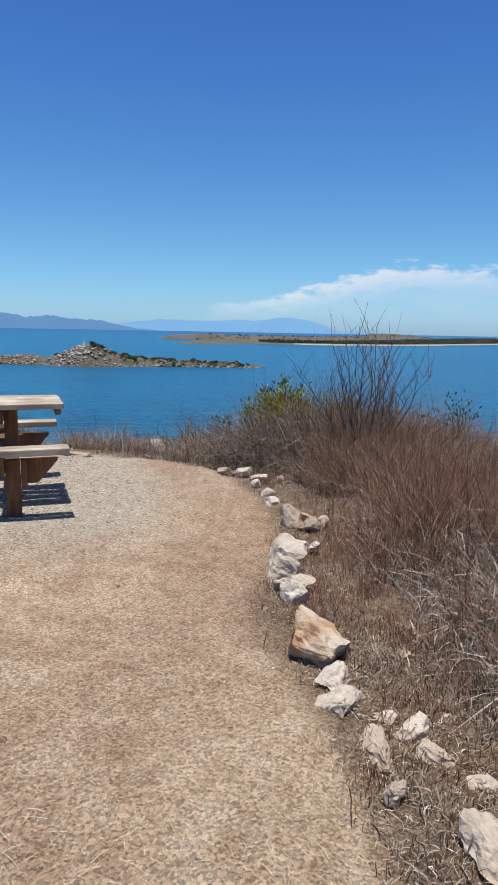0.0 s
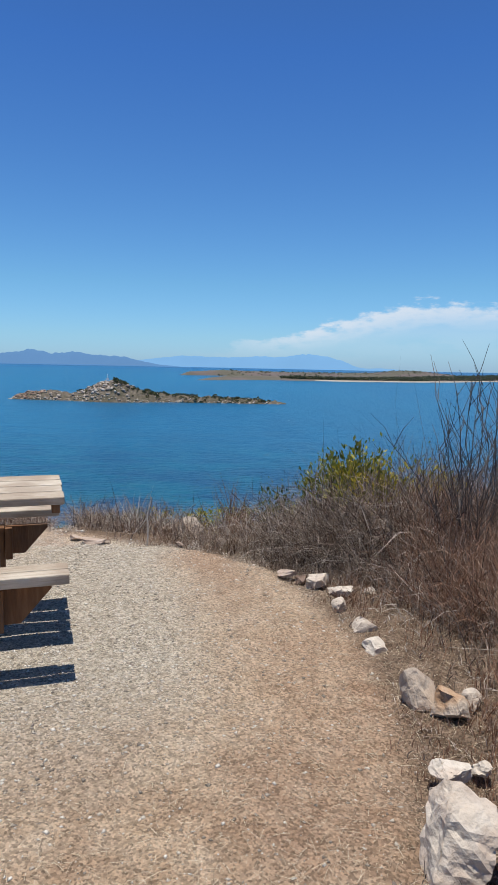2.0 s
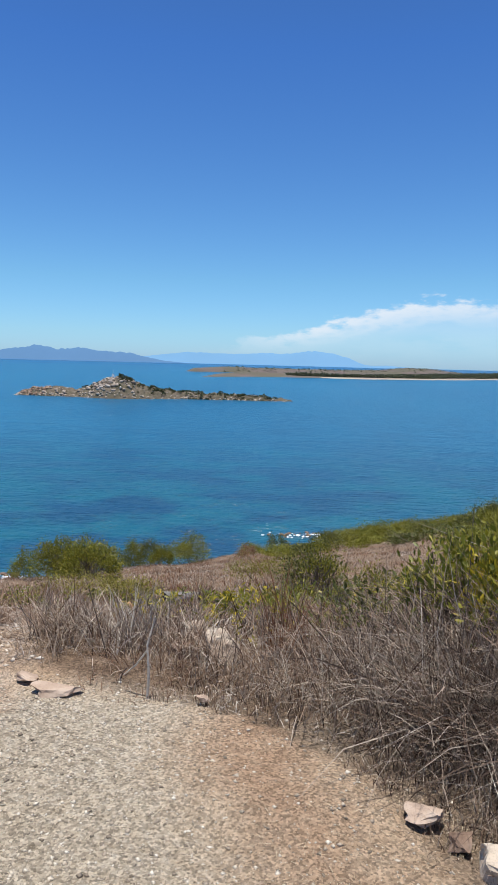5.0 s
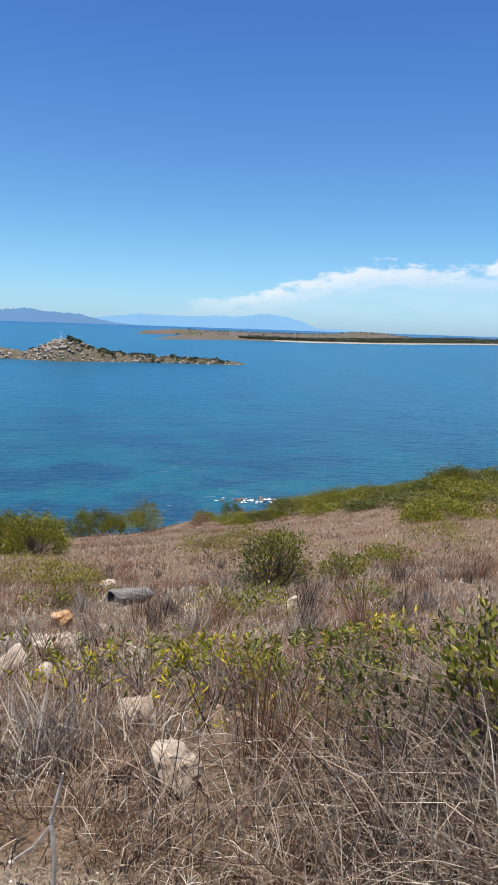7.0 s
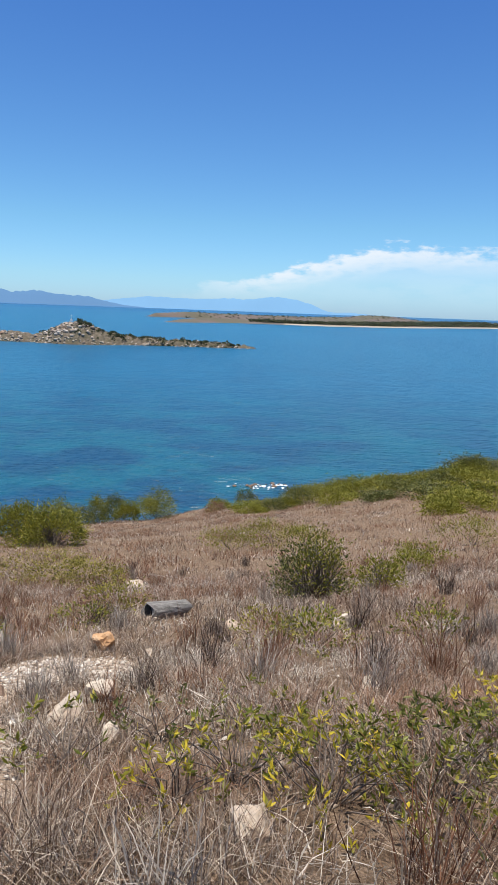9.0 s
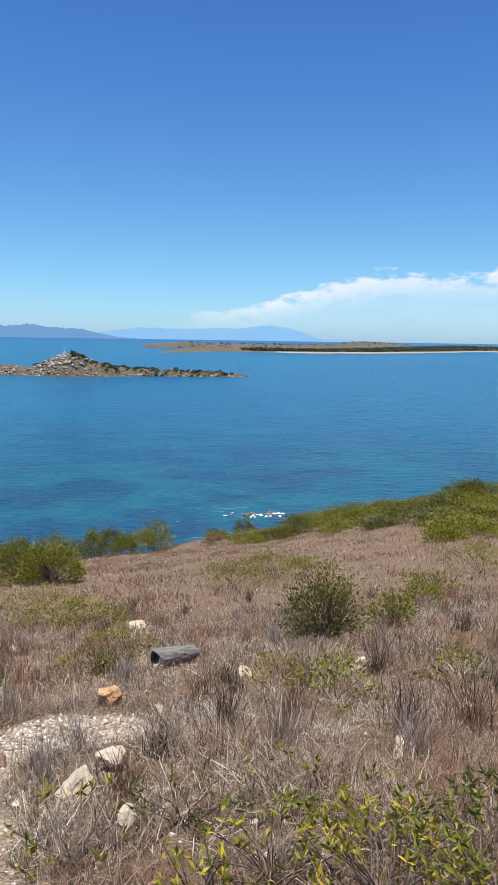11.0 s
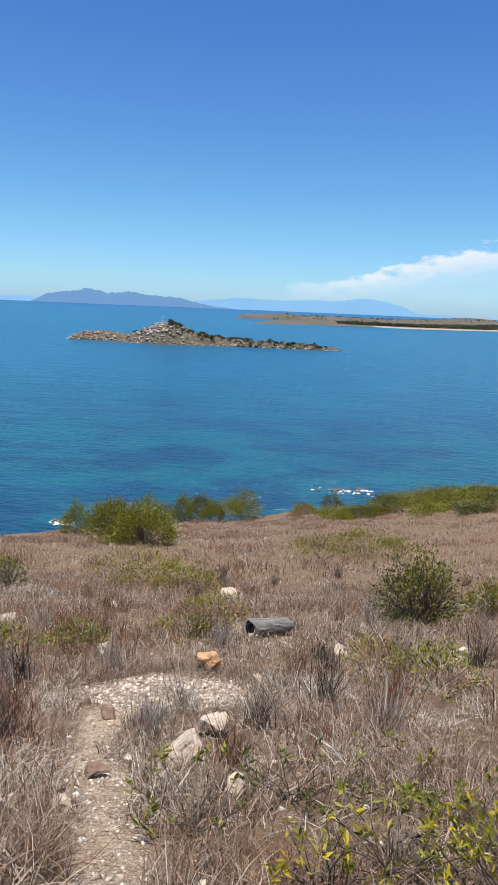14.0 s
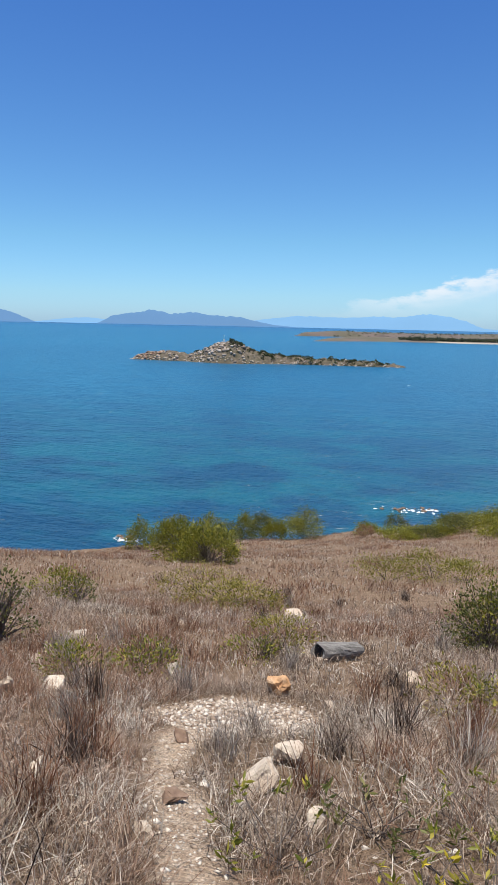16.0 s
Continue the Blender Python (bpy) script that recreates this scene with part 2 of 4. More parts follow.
def water():
    mat = bpy.data.materials.new("sea_water")
    mat.use_nodes = True
    t = mat.node_tree
    nodes = t.nodes
    p = nodes["Principled BSDF"]
    co = nodes.new("ShaderNodeNewGeometry")
    sep = nodes.new("ShaderNodeSeparateXYZ")
    link(t, co.outputs["Position"], sep.inputs[0])

    def noise_node(scale, detail, stretch):
        mp = nodes.new("ShaderNodeMapping")
        mp.inputs["Scale"].default_value = stretch
        link(t, co.outputs["Position"], mp.inputs[0])
        n = nodes.new("ShaderNodeTexNoise")
        n.inputs["Scale"].default_value, n.inputs["Detail"].default_value = scale, detail
        link(t, mp.outputs[0], n.inputs["Vector"])
        return n.outputs["Fac"]

    def ramp(v, a, b, lo=0.0, hi=1.0):
        x = nodes.new("ShaderNodeMapRange")
        x.interpolation_type = "SMOOTHSTEP"
        link(t, v, x.inputs[0])
        for i, k in enumerate((a, b, lo, hi)):
            x.inputs[i + 1].default_value = k
        return x.outputs[0]

    def mul(a, b):
        x = nodes.new("ShaderNodeMath")
        x.operation = "MULTIPLY"
        link(t, a, x.inputs[0])
        link(t, b, x.inputs[1])
        return x.outputs[0]

    def mix(fac, a, b):
        x = nodes.new("ShaderNodeMixRGB")
        link(t, fac, x.inputs[0])
        for i, v in ((1, a), (2, b)):
            if isinstance(v, tuple):
                x.inputs[i].default_value = (*v, 1)
            else:
                link(t, v, x.inputs[i])
        return x.outputs[0]

    deep = mix(ramp(noise_node(0.006, 4, (1, 0.4, 1)), 0.35, 0.65), (0.006, 0.104, 0.212), (0.008, 0.122, 0.236))
    shallow = mix(ramp(noise_node(0.10, 6, (0.7, 1.0, 1)), 0.38, 0.60), (0.005, 0.048, 0.11), (0.006, 0.095, 0.15))
    near = ramp(sep.outputs[1], 95, 260, 1.0, 0.0)
    col = mix(near, deep, shallow)
    # the water beyond the outer islands lies darker
    col = mix(ramp(sep.outputs[1], 1500, 3200, 0.0, 0.75), col, (0.007, 0.080, 0.21))
    # shaded wave faces painted into the colour, fading out with distance
    col = mix(mul(ramp(noise_node(0.11, 6, (0.45, 1.3, 1)), 0.42, 0.64, 0.0, 0.5), ramp(sep.outputs[1], 150, 700, 1.0, 0.0)), col, (0.004, 0.058, 0.135))
    caps = mul(ramp(noise_node(0.35, 2, (1, 0.35, 1)), 0.76, 0.79), ramp(noise_node(0.03, 2, (1, 1, 1)), 0.45, 0.6))
    col = mix(caps, col, (0.8, 0.85, 0.88))
    link(t, col, p.inputs["Base Color"])
    p.inputs["Roughness"].default_value = 0.28
    p.inputs["IOR"].default_value = 1.33
    p.inputs["Specular IOR Level"].default_value = 0.5
    waves = nodes.new("ShaderNodeMath")
    waves.operation = "ADD"
    link(t, noise_node(0.16, 5, (0.6, 1.2, 1)), waves.inputs[0])
    link(t, noise_node(0.7, 4, (0.5, 1.2, 1)), waves.inputs[1])
    b = nodes.new("ShaderNodeBump")
    b.inputs["Strength"].default_value, b.inputs["Distance"].default_value = 0.9, 0.9
    link(t, waves.outputs[0], b.inputs["Height"])
    link(t, b.outputs[0], p.inputs["Normal"])
    return mat


WATER = water()


# ---- the lie of the land ----
PROFILE_Y = [-90, -60, -40, -10, 7.3, 8.08, 8.65, 9.5, 10.6, 13, 15.4, 20, 26.5, 45, 60, 71, 82, 140]
PROFILE_Z = [-36, -9, -2, 0, 0, -0.03, -0.14, -0.48, -0.96, -1.86, -2.58, -4.35, -6.3, -11.2, -15.2, -20.5, -28, -60]


def smooth(a, b, v):
    k = np.clip((np.asarray(v, float) - a) / (b - a), 0, 1)
    return k * k * (3 - 2 * k)


def ground(x, y):
    """Height of the ground, for numbers or arrays."""
    x, y = np.asarray(x, float), np.asarray(y, float)
    yy = np.where(y > 6, y - 0.1 * np.maximum(0, x - 1.5), y)
    z = np.interp(yy, PROFILE_Y, PROFILE_Z)
    k = smooth(14, 50, y)
    z = z + k * (0.186 * np.clip(x, 0, 24) + 0.17 * np.clip(x, -45, 0))
    z = z + 0.07 * np.clip(x, -5, 5) * smooth(8.5, 11, y) * smooth(30, 20, y)
    return z - 0.02 * np.maximum(0, np.abs(x) - 40) ** 1.5


def waves2(x, y, f, seed):
    """A cheap smooth field between about -1 and 1."""
    r = np.random.RandomState(seed)
    out = 0 * np.asarray(x, float)
    for i in range(6):
        a, ph, k = r.rand() * 6.28, r.rand() * 6.28, f * (0.6 + 1.1 * r.rand())
        out = out + np.sin(k * (np.cos(a) * x + np.sin(a) * y) + ph)
    return out / 3.0


EDGE_Y = [-3, 0, 2, 3.0, 3.4, 4.1, 4.7, 5.3, 5.6, 6.05, 6.6, 7.1, 7.4, 7.65, 7.8]
EDGE_X = [3.2, 2.95, 2.58, 2.34, 2.22, 2.06, 2.04, 2.08, 2.10, 1.98, 1.76, 1.6, 1.40, 1.1, 0.6]


def terrace(x, y):
    """1 on the open trodden ground, falling to 0 in the growth around it."""
    x, y = np.asarray(x, float), np.asarray(y, float)
    side = np.interp(y, EDGE_Y, EDGE_X) + 0.06 * waves2(x, y, 5, 4)
    back = 7.82 + 0.14 * smooth(0.5, -0.2, x) + 0.05 * waves2(x, y, 4, 5)
    return smooth(-0.12, 0.06, side - x) * smooth(-0.1, 0.05, back - y)


TRACK_Y = [7.6, 8.3, 9.2, 9.82, 10.4, 11.2, 11.9]
TRACK_X = [-0.2, -0.38, -0.66, -0.96, -1.30, -1.52, -1.5]


def track(x, y):
    """1 on the narrow trodden track down the slope and the bare stony patch at its foot."""
    x, y = np.asarray(x, float), np.asarray(y, float)
    off = np.abs(x - np.interp(y, TRACK_Y, TRACK_X)) + 0.06 * waves2(x, y, 6, 7)
    line = smooth(0.24, 0.06, off) * (y > 7.5) * smooth(12.1, 11.8, y)
    r = np.hypot((x + 1.30) / 0.72, (y - 12.05 - 0.25 * (x + 1.3)) / 0.55) + 0.12 * waves2(x, y, 5, 8)
    return np.maximum(line, smooth(1.12, 0.85, r))


def gravel_share(x, y):
    """Where loose grey gravel covers the tan earth."""
    x, y = np.asarray(x, float), np.asarray(y, float)
    d = smooth(4.4, 5.9, y + 0.5 * (0.9 - x)) * smooth(1.9, 0.9, x - 0.12 * (y - 5) + 0.15 * waves2(x, y, 3, 9))
    return d * (1 - ruddy_share(x, y)) * smooth(8.0, 7.7, y) * (0.5 + 0.5 * smooth(-0.7, 0.3, waves2(x, y, 2.4, 51)))


def ruddy_share(x, y):
    """Reddish earth between the gravel and the stone border."""
    x, y = np.asarray(x, float), np.asarray(y, float)
    off = np.interp(np.minimum(y, 7.3), EDGE_Y, EDGE_X) - x + 0.12 * waves2(x, y, 2.2, 61)
    return 0.85 * smooth(0.85, 0.3, off) * smooth(3.2, 4.8, y) * (0.6 + 0.4 * smooth(-0.8, 0.2, waves2(x, y, 3.1, 62)))


# ---- helpers for meshes ----
def fast_mesh(name, verts, tris, mat, smooth_shade=False):
    me = bpy.data.meshes.new(name)
    verts, tris = np.asarray(verts, np.float32), np.asarray(tris, np.int32)
    me.vertices.add(len(verts))
    me.vertices.foreach_set("co", verts.ravel())
    me.loops.add(tris.size)
    me.loops.foreach_set("vertex_index", tris.ravel())
    me.polygons.add(len(tris))
    me.polygons.foreach_set("loop_start", np.arange(0, tris.size, 3, dtype=np.int32))
    me.polygons.foreach_set("loop_total", np.full(len(tris), 3, np.int32))
    if smooth_shade:
        me.polygons.foreach_set("use_smooth", np.ones(len(tris), bool))
    me.update(calc_edges=True)
    me.materials.append(mat)
    return me


def grid_mesh(name, xs, ys, height, mat):
    X, Y = np.meshgrid(xs, ys)
    Z = height(X, Y)
    v = np.stack([X, Y, Z], -1).reshape(-1, 3)
    nx, ny = len(xs), len(ys)
    i = (np.arange(ny - 1)[:, None] * nx + np.arange(nx - 1)[None]).ravel()
    t = np.concatenate([np.stack([i, i + 1, i + nx + 1], 1), np.stack([i, i + nx + 1, i + nx], 1)])
    return fast_mesh(name, v, t, mat, True)


def part(name, bm, mat, parent=None, label="", shade=False):
    me = bpy.data.meshes.new(name)
    bm.to_mesh(me)
    bm.free()
    me.materials.append(mat)
    if shade:
        me.polygons.foreach_set("use_smooth", np.ones(len(me.polygons), bool))
    ob = new(name, me)
    if parent:
        ob.parent = parent
    if label:
        ob["label"] = label
    return ob


def mesh_part(name, me, parent=None):
    ob = new(name, me)
    if parent:
        ob.parent = parent
    return ob


def empty(name, m, label, category, group="", kind=""):
    ob = new(name)
    ob.matrix_basis = m
    ob.empty_display_size = 0.1
    return tagged(ob, label, category, group, kind)


def blades(pts, height, rng, width=0.004, lean=0.45, curl=0.35, fine=True):
    """Arrays of thin blades standing on pts, leaning and drooping; fine: one bend more."""
    n = len(pts)
    a = rng.rand(n) * 2 * np.pi
    face = rng.rand(n) * 2 * np.pi
    h = height * (0.5 + 0.8 * rng.rand(n))
    l = lean * rng.rand(n) ** 1.1
    c = curl * rng.rand(n)
    dx, dy = np.cos(a), np.sin(a)
    tx, ty = rng.randn(n) * 0.10 * h * curl, rng.randn(n) * 0.10 * h * curl
    side = np.stack([np.cos(face), np.sin(face), 0.35 * rng.randn(n)], -1) * (width * (0.6 + 0.8 * rng.rand(n)))[:, None] * 0.5
    steps = (0.0, 0.38, 0.72, 1.0) if fine else (0.0, 0.58, 1.0)
    rows = []
    for k, u in enumerate(steps):
        out = h * (l * u + 1.1 * c * u ** 2.2)
        up = h * (u * np.sqrt(np.maximum(0.12, 1 - l * l * 0.6)) - 0.85 * c * u ** 2.6) - (0.02 if k == 0 else 0)
        p = pts + np.stack([dx * out + tx * u * (1 - u) * 4, dy * out + ty * u * (1 - u) * 4, np.maximum(up, -0.02 if k == 0 else 0.008)], -1)
        if k < len(steps) - 1:
            rows += [p - side * (1 - 0.3 * u), p + side * (1 - 0.3 * u)]
        else:
            rows.append(p)
    m = len(rows)
    v = np.stack(rows, 1).reshape(-1, 3)
    faces = [[0, 1, 3], [0, 3, 2], [2, 3, 5], [2, 5, 4], [4, 5, 6]] if fine else [[0, 1, 3], [0, 3, 2], [2, 3, 4]]
    t = (np.array(faces)[None] + (np.arange(n) * m)[:, None, None]).reshape(-1, 3)
    return v, t


def merged(parts):
    vs, ts, o = [], [], 0
    for v, t in parts:
        vs.append(v)
        ts.append(t + o)
        o += len(v)
    return np.concatenate(vs), np.concatenate(ts)


def leaves(pts, out, size, rng, slim=0.38):
    """Pointed leaves folded along the midrib, at pts, pointing roughly along out."""
    n = len(pts)
    d = out + rng.randn(n, 3) * 0.55
    d /= np.linalg.norm(d, axis=1)[:, None] + 1e-9
    s = np.cross(d, rng.randn(n, 3))
    s /= np.linalg.norm(s, axis=1)[:, None] + 1e-9
    up = np.cross(s, d)
    L = (size * (0.6 + 0.8 * rng.rand(n)))[:, None]
    v = np.stack([pts, pts + d * L * 0.5 + s * L * slim * 0.5 + up * L * 0.06, pts + d * L, pts + d * L * 0.5 - s * L * slim * 0.5 + up * L * 0.06], 1).reshape(-1, 3)
    o = (np.arange(n) * 4)[:, None, None]
    t = (np.array([[0, 1, 2], [0, 2, 3]])[None] + o).reshape(-1, 3)
    return v, t


def tube(bm, pts, r0, r1, sides=5):
    """A tapered bent rod through pts."""
    rings, n = [], len(pts)
    for i, p in enumerate(pts):
        d = (pts[min(i + 1, n - 1)] - pts[max(i - 1, 0)]).normalized()
        u = d.orthogonal().normalized()
        w = d.cross(u)
        r = r0 + (r1 - r0) * i / (n - 1)
        rings.append([bm.verts.new(p + (u * math.cos(k * 6.2832 / sides) + w * math.sin(k * 6.2832 / sides)) * r) for k in range(sides)])
    for a, b in zip(rings, rings[1:]):
        for k in range(sides):
            bm.faces.new((a[k], a[(k + 1) % sides], b[(k + 1) % sides], b[k]))
    bm.faces.new(rings[0][::-1])
    bm.faces.new(rings[-1])


def plank(bm, lo, hi, bevel=0.006):
    """A board between two corners, with eased edges."""
    c = [(a + b) / 2 for a, b in zip(lo, hi)]
    s = [b - a for a, b in zip(lo, hi)]
    made = bmesh.ops.create_cube(bm, size=1, matrix=Matrix.Translation(c) @ Matrix.Diagonal((*s, 1)))
    edges = {e for v in made["verts"] for e in v.link_edges}
    bmesh.ops.bevel(bm, geom=list(edges), offset=bevel, segments=2, affect="EDGES", profile=0.6)


# ---- ground and sea ----
def ground_material():
    """Tan trodden earth with straw dust, paler gravel, and dark litter under the growth, by place."""
    mat = bpy.data.materials.new("ground_earth")
    mat.use_nodes = True
    t = mat.node_tree
    nodes = t.nodes
    p = nodes["Principled BSDF"]
    p.inputs["Roughness"].default_value = 0.95
    p.inputs["Specular IOR Level"].default_value = 0.15
    pos = nodes.new("ShaderNodeNewGeometry").outputs["Position"]

    def noise_node(scale, detail=8, rough=0.7):
        n = nodes.new("ShaderNodeTexNoise")
        n.inputs["Scale"].default_value, n.inputs["Detail"].default_value, n.inputs["Roughness"].default_value = scale, detail, rough
        link(t, pos, n.inputs["Vector"])
        return n.outputs["Fac"]

    def colours(v, stops):
        r = nodes.new("ShaderNodeValToRGB")
        while len(r.color_ramp.elements) < len(stops):
            r.color_ramp.elements.new(0.5)
        for e, (k, c) in zip(r.color_ramp.elements, stops):
            e.position, e.color = k, (*c, 1)
        link(t, v, r.inputs[0])
        return r.outputs[0]

    def attr(name):
        a = nodes.new("ShaderNodeAttribute")
        a.attribute_name = name
        return a.outputs["Fac"]

    def mix(fac, a, b):
        x = nodes.new("ShaderNodeMixRGB")
        link(t, fac, x.inputs[0])
        link(t, a, x.inputs[1])
        link(t, b, x.inputs[2])
        return x.outputs[0]

    litter = colours(noise_node(7), [(0.3, (0.12, 0.078, 0.05)), (0.5, (0.22, 0.15, 0.10)), (0.7, (0.36, 0.265, 0.19))])
    earth = colours(noise_node(5), [(0.28, (0.37, 0.235, 0.14)), (0.44, (0.55, 0.385, 0.245)), (0.56, (0.64, 0.475, 0.32)), (0.72, (0.73, 0.585, 0.43))])
    stone = colours(noise_node(24), [(0.3, (0.36, 0.295, 0.215)), (0.5, (0.53, 0.45, 0.345)), (0.7, (0.66, 0.59, 0.485))])
    ruddy = nodes.new("ShaderNodeMapRange")
    ruddy.interpolation_type = "SMOOTHSTEP"
    link(t, noise_node(1.1, 4), ruddy.inputs[0])
    ruddy.inputs[1].default_value, ruddy.inputs[2].default_value, ruddy.inputs[4].default_value = 0.42, 0.62, 0.5
    red = colours(noise_node(8), [(0.3, (0.28, 0.165, 0.10)), (0.5, (0.41, 0.26, 0.165)), (0.7, (0.53, 0.385, 0.265))])
    earth = mix(ruddy.outputs[0], earth, red)
    earth = mix(attr("ruddy"), earth, red)
    col = mix(attr("open"), litter, earth)
    col = mix(attr("gravel"), col, stone)
    col = mix(attr("track"), col, colours(noise_node(9), [(0.3, (0.36, 0.25, 0.17)), (0.5, (0.50, 0.38, 0.28)), (0.7, (0.60, 0.50, 0.40))]))
    grains = nodes.new("ShaderNodeTexVoronoi")
    grains.inputs["Scale"].default_value = 120
    link(t, pos, grains.inputs["Vector"])
    hsv = nodes.new("ShaderNodeHueSaturation")
    mr = nodes.new("ShaderNodeMapRange")
    mr.inputs[3].default_value, mr.inputs[4].default_value = 0.5, 1.28
    sepc = nodes.new("ShaderNodeSeparateColor")
    link(t, grains.outputs["Color"], sepc.inputs[0])
    link(t, sepc.outputs[0], mr.inputs[0])
    link(t, mr.outputs[0], hsv.inputs["Value"])
    link(t, col, hsv.inputs["Color"])
    link(t, hsv.outputs[0], p.inputs["Base Color"])
    b = nodes.new("ShaderNodeBump")
    b.inputs["Strength"].default_value, b.inputs["Distance"].default_value = 1.0, 0.03
    link(t, noise_node(45, 6), b.inputs["Height"])
    link(t, b.outputs[0], p.inputs["Normal"])
    return mat


def spaced(stops):
    """Grid lines: (from, to, step) stretches joined."""
    out = [np.arange(a, b, s) for a, b, s in stops]
    return np.concatenate(out + [[stops[-1][1]]])


def ground_relief(X, Y):
    Z = ground(X, Y)
    near = smooth(60, 12, np.hypot(X, Y - 8))
    op = np.maximum(terrace(X, Y), track(X, Y))
    Z = Z + (0.012 * waves2(X, Y, 3.5, 1) + 0.006 * waves2(X, Y, 11, 2)) * (0.5 + near)
    Z = Z + (1 - op) * 0.03 * waves2(X, Y, 2.2, 3) - 0.03 * track(X, Y)
    return Z + (1 - near) * 0.25 * waves2(X, Y, 0.5, 6)


xs = spaced([(-150, -40, 10), (-40, -8, 1.6), (-8, -3, 0.2), (-3, 4, 0.06), (4, 8, 0.2), (8, 40, 1.6), (40, 150, 10)])
ys = spaced([(-90, -4, 5), (-4, 0, 0.4), (0, 14, 0.06), (14, 22, 0.25), (22, 90, 1.5), (90, 140, 10)])
ground_me = grid_mesh("ground", xs, ys, ground_relief, ground_material())
GX, GY = np.meshgrid(xs, ys)
for key, field in (("open", terrace), ("gravel", gravel_share), ("track", track), ("ruddy", ruddy_share)):
    layer = ground_me.attributes.new(key, "FLOAT", "POINT")
    layer.data.foreach_set("value", field(GX, GY).astype(np.float32).ravel())
tagged(new("ground", ground_me), "dry hilltop ground of tan earth, gravel and litter", "ground", kind="structure")

sea_xs = np.array([-4900, -2500, -1200, -600, -300, 0, 300, 600, 1200, 2500, 4900], float)
sea_ys = np.array([-2000, -600, 0, 60, 120, 250, 500, 900, 1500, 2500, 4880], float)
tagged(new("water", grid_mesh("water", sea_xs, sea_ys, lambda X, Y: 0 * X + SEA, WATER)), "blue rippled sea with teal shallows and small whitecaps", "sea", kind="structure")


def hills(name, dist, az_height, mat, seed, label):
    """A far range: (azimuth, height) of its ridge, with rough slopes."""
    r = np.random.RandomState(seed)
    az = np.linspace(az_height[0][0], az_height[-1][0], 160)
    h = np.interp(az, *np.array(az_height).T)
    jag = np.convolve(r.randn(190), np.ones(9) / 9, "same")[15:175]
    h = h * (1 + (0.2 if seed == 2 else 0.09) * jag + 0.02 * r.randn(160))
    rows = []
    for k, (dr, f) in enumerate([(-160, -0.05), (-110, 0.35), (-60, 0.75), (0, 1.0), (120, 0.0)]):
        wob = 1 + (0.06 * r.randn(160) if 0 < k < 3 else 0)
        d = dist + dr
        rows.append(np.stack([d * np.sin(np.radians(az)), d * np.cos(np.radians(az)), SEA + h * f * wob], -1))
    v = np.concatenate(rows)
    i = (np.arange(4)[:, None] * 160 + np.arange(159)[None]).ravel()
    t = np.concatenate([np.stack([i, i + 1, i + 161], 1), np.stack([i, i + 161, i + 160], 1)])
    tagged(new(name, fast_mesh(name, v, t, mat, True)), label, "hills", kind="structure")


hills("backdrop_far_range", 4650, [(-34, 0), (-31, 30), (-29.5, 42), (-27, 20), (-20, 25), (-15, 40), (-13, 60), (-11, 80), (-8.5, 76), (-6, 79), (-4.5, 83), (-2.2, 84), (-1.2, 97), (-0.3, 106), (0.8, 102), (2, 92), (3.4, 62), (4.2, 34), (4.8, 18), (5.6, 14), (6.6, 20), (7.6, 13), (9, 6), (10, 0)], HILL_FAR, 1, "far mountain range across the sea, pale blue haze painted in")
hills("backdrop_near_range", 4450, [(-40, 90), (-37, 92), (-35.5, 60), (-33.6, 0), (-28.6, 0), (-27.3, 50), (-25.4, 76), (-24.2, 90), (-22, 82), (-20.5, 86), (-18.5, 72), (-17, 68), (-15, 40), (-13, 12), (-11, 0)], HILL_NEAR, 2, "far mountains with a rough ridge, blue haze painted in")


# ---- stones ----
def rock_bm(rng, subdiv=3, cuts=12, rough=0.07):
    """A broken boulder of about unit size: a ball cut by random planes, its faces a little uneven."""
    bm = bmesh.new()
    bmesh.ops.create_icosphere(bm, subdivisions=subdiv, radius=0.62)
    planes = []
    for _ in range(cuts):
        d = Vector(rng.randn(3)).normalized()
        planes.append((d, 0.20 + 0.22 * rng.rand()))
    shift = Vector(rng.rand(3) * 50)
    for v in bm.verts:
        for d, k in planes:
            over = v.co.dot(d) - k
            if over > 0:
                v.co -= d * over
        crack = max(0.0, 1 - 8 * abs(noise.noise(v.co * 2.4 + shift * 2)))
        v.co += v.co.normalized() * (-0.045 * crack + rough * noise.noise(v.co * 4 + shift) + 0.5 * rough * noise.noise(v.co * 11 + shift))
    return bm


def stone(x, y, size, turn=0.0, tilt=(0, 0), mat=None, label="pale broken stone lying on the dry ground", seed=1, sink=0.25, group="", name="stone", subdiv=3):
    rng = np.random.RandomState(seed)
    bm = rock_bm(rng, subdiv)
    spans = [max(v.co[k] for v in bm.verts) - min(v.co[k] for v in bm.verts) for k in range(3)]
    bm.transform(pose(0, 0, 0, tilt[0], tilt[1], 0) @ Matrix.Diagonal((*[a / b for a, b in zip(size, spans)], 1)))
    low, high = min(v.co.z for v in bm.verts), max(v.co.z for v in bm.verts)
    ob = part(name, bm, mat or STONE)
    ob.matrix_basis = pose(x, y, float(ground(x, y)) - low - sink * (high - low), 0, 0, turn)
    return tagged(ob, label, "stone", group)


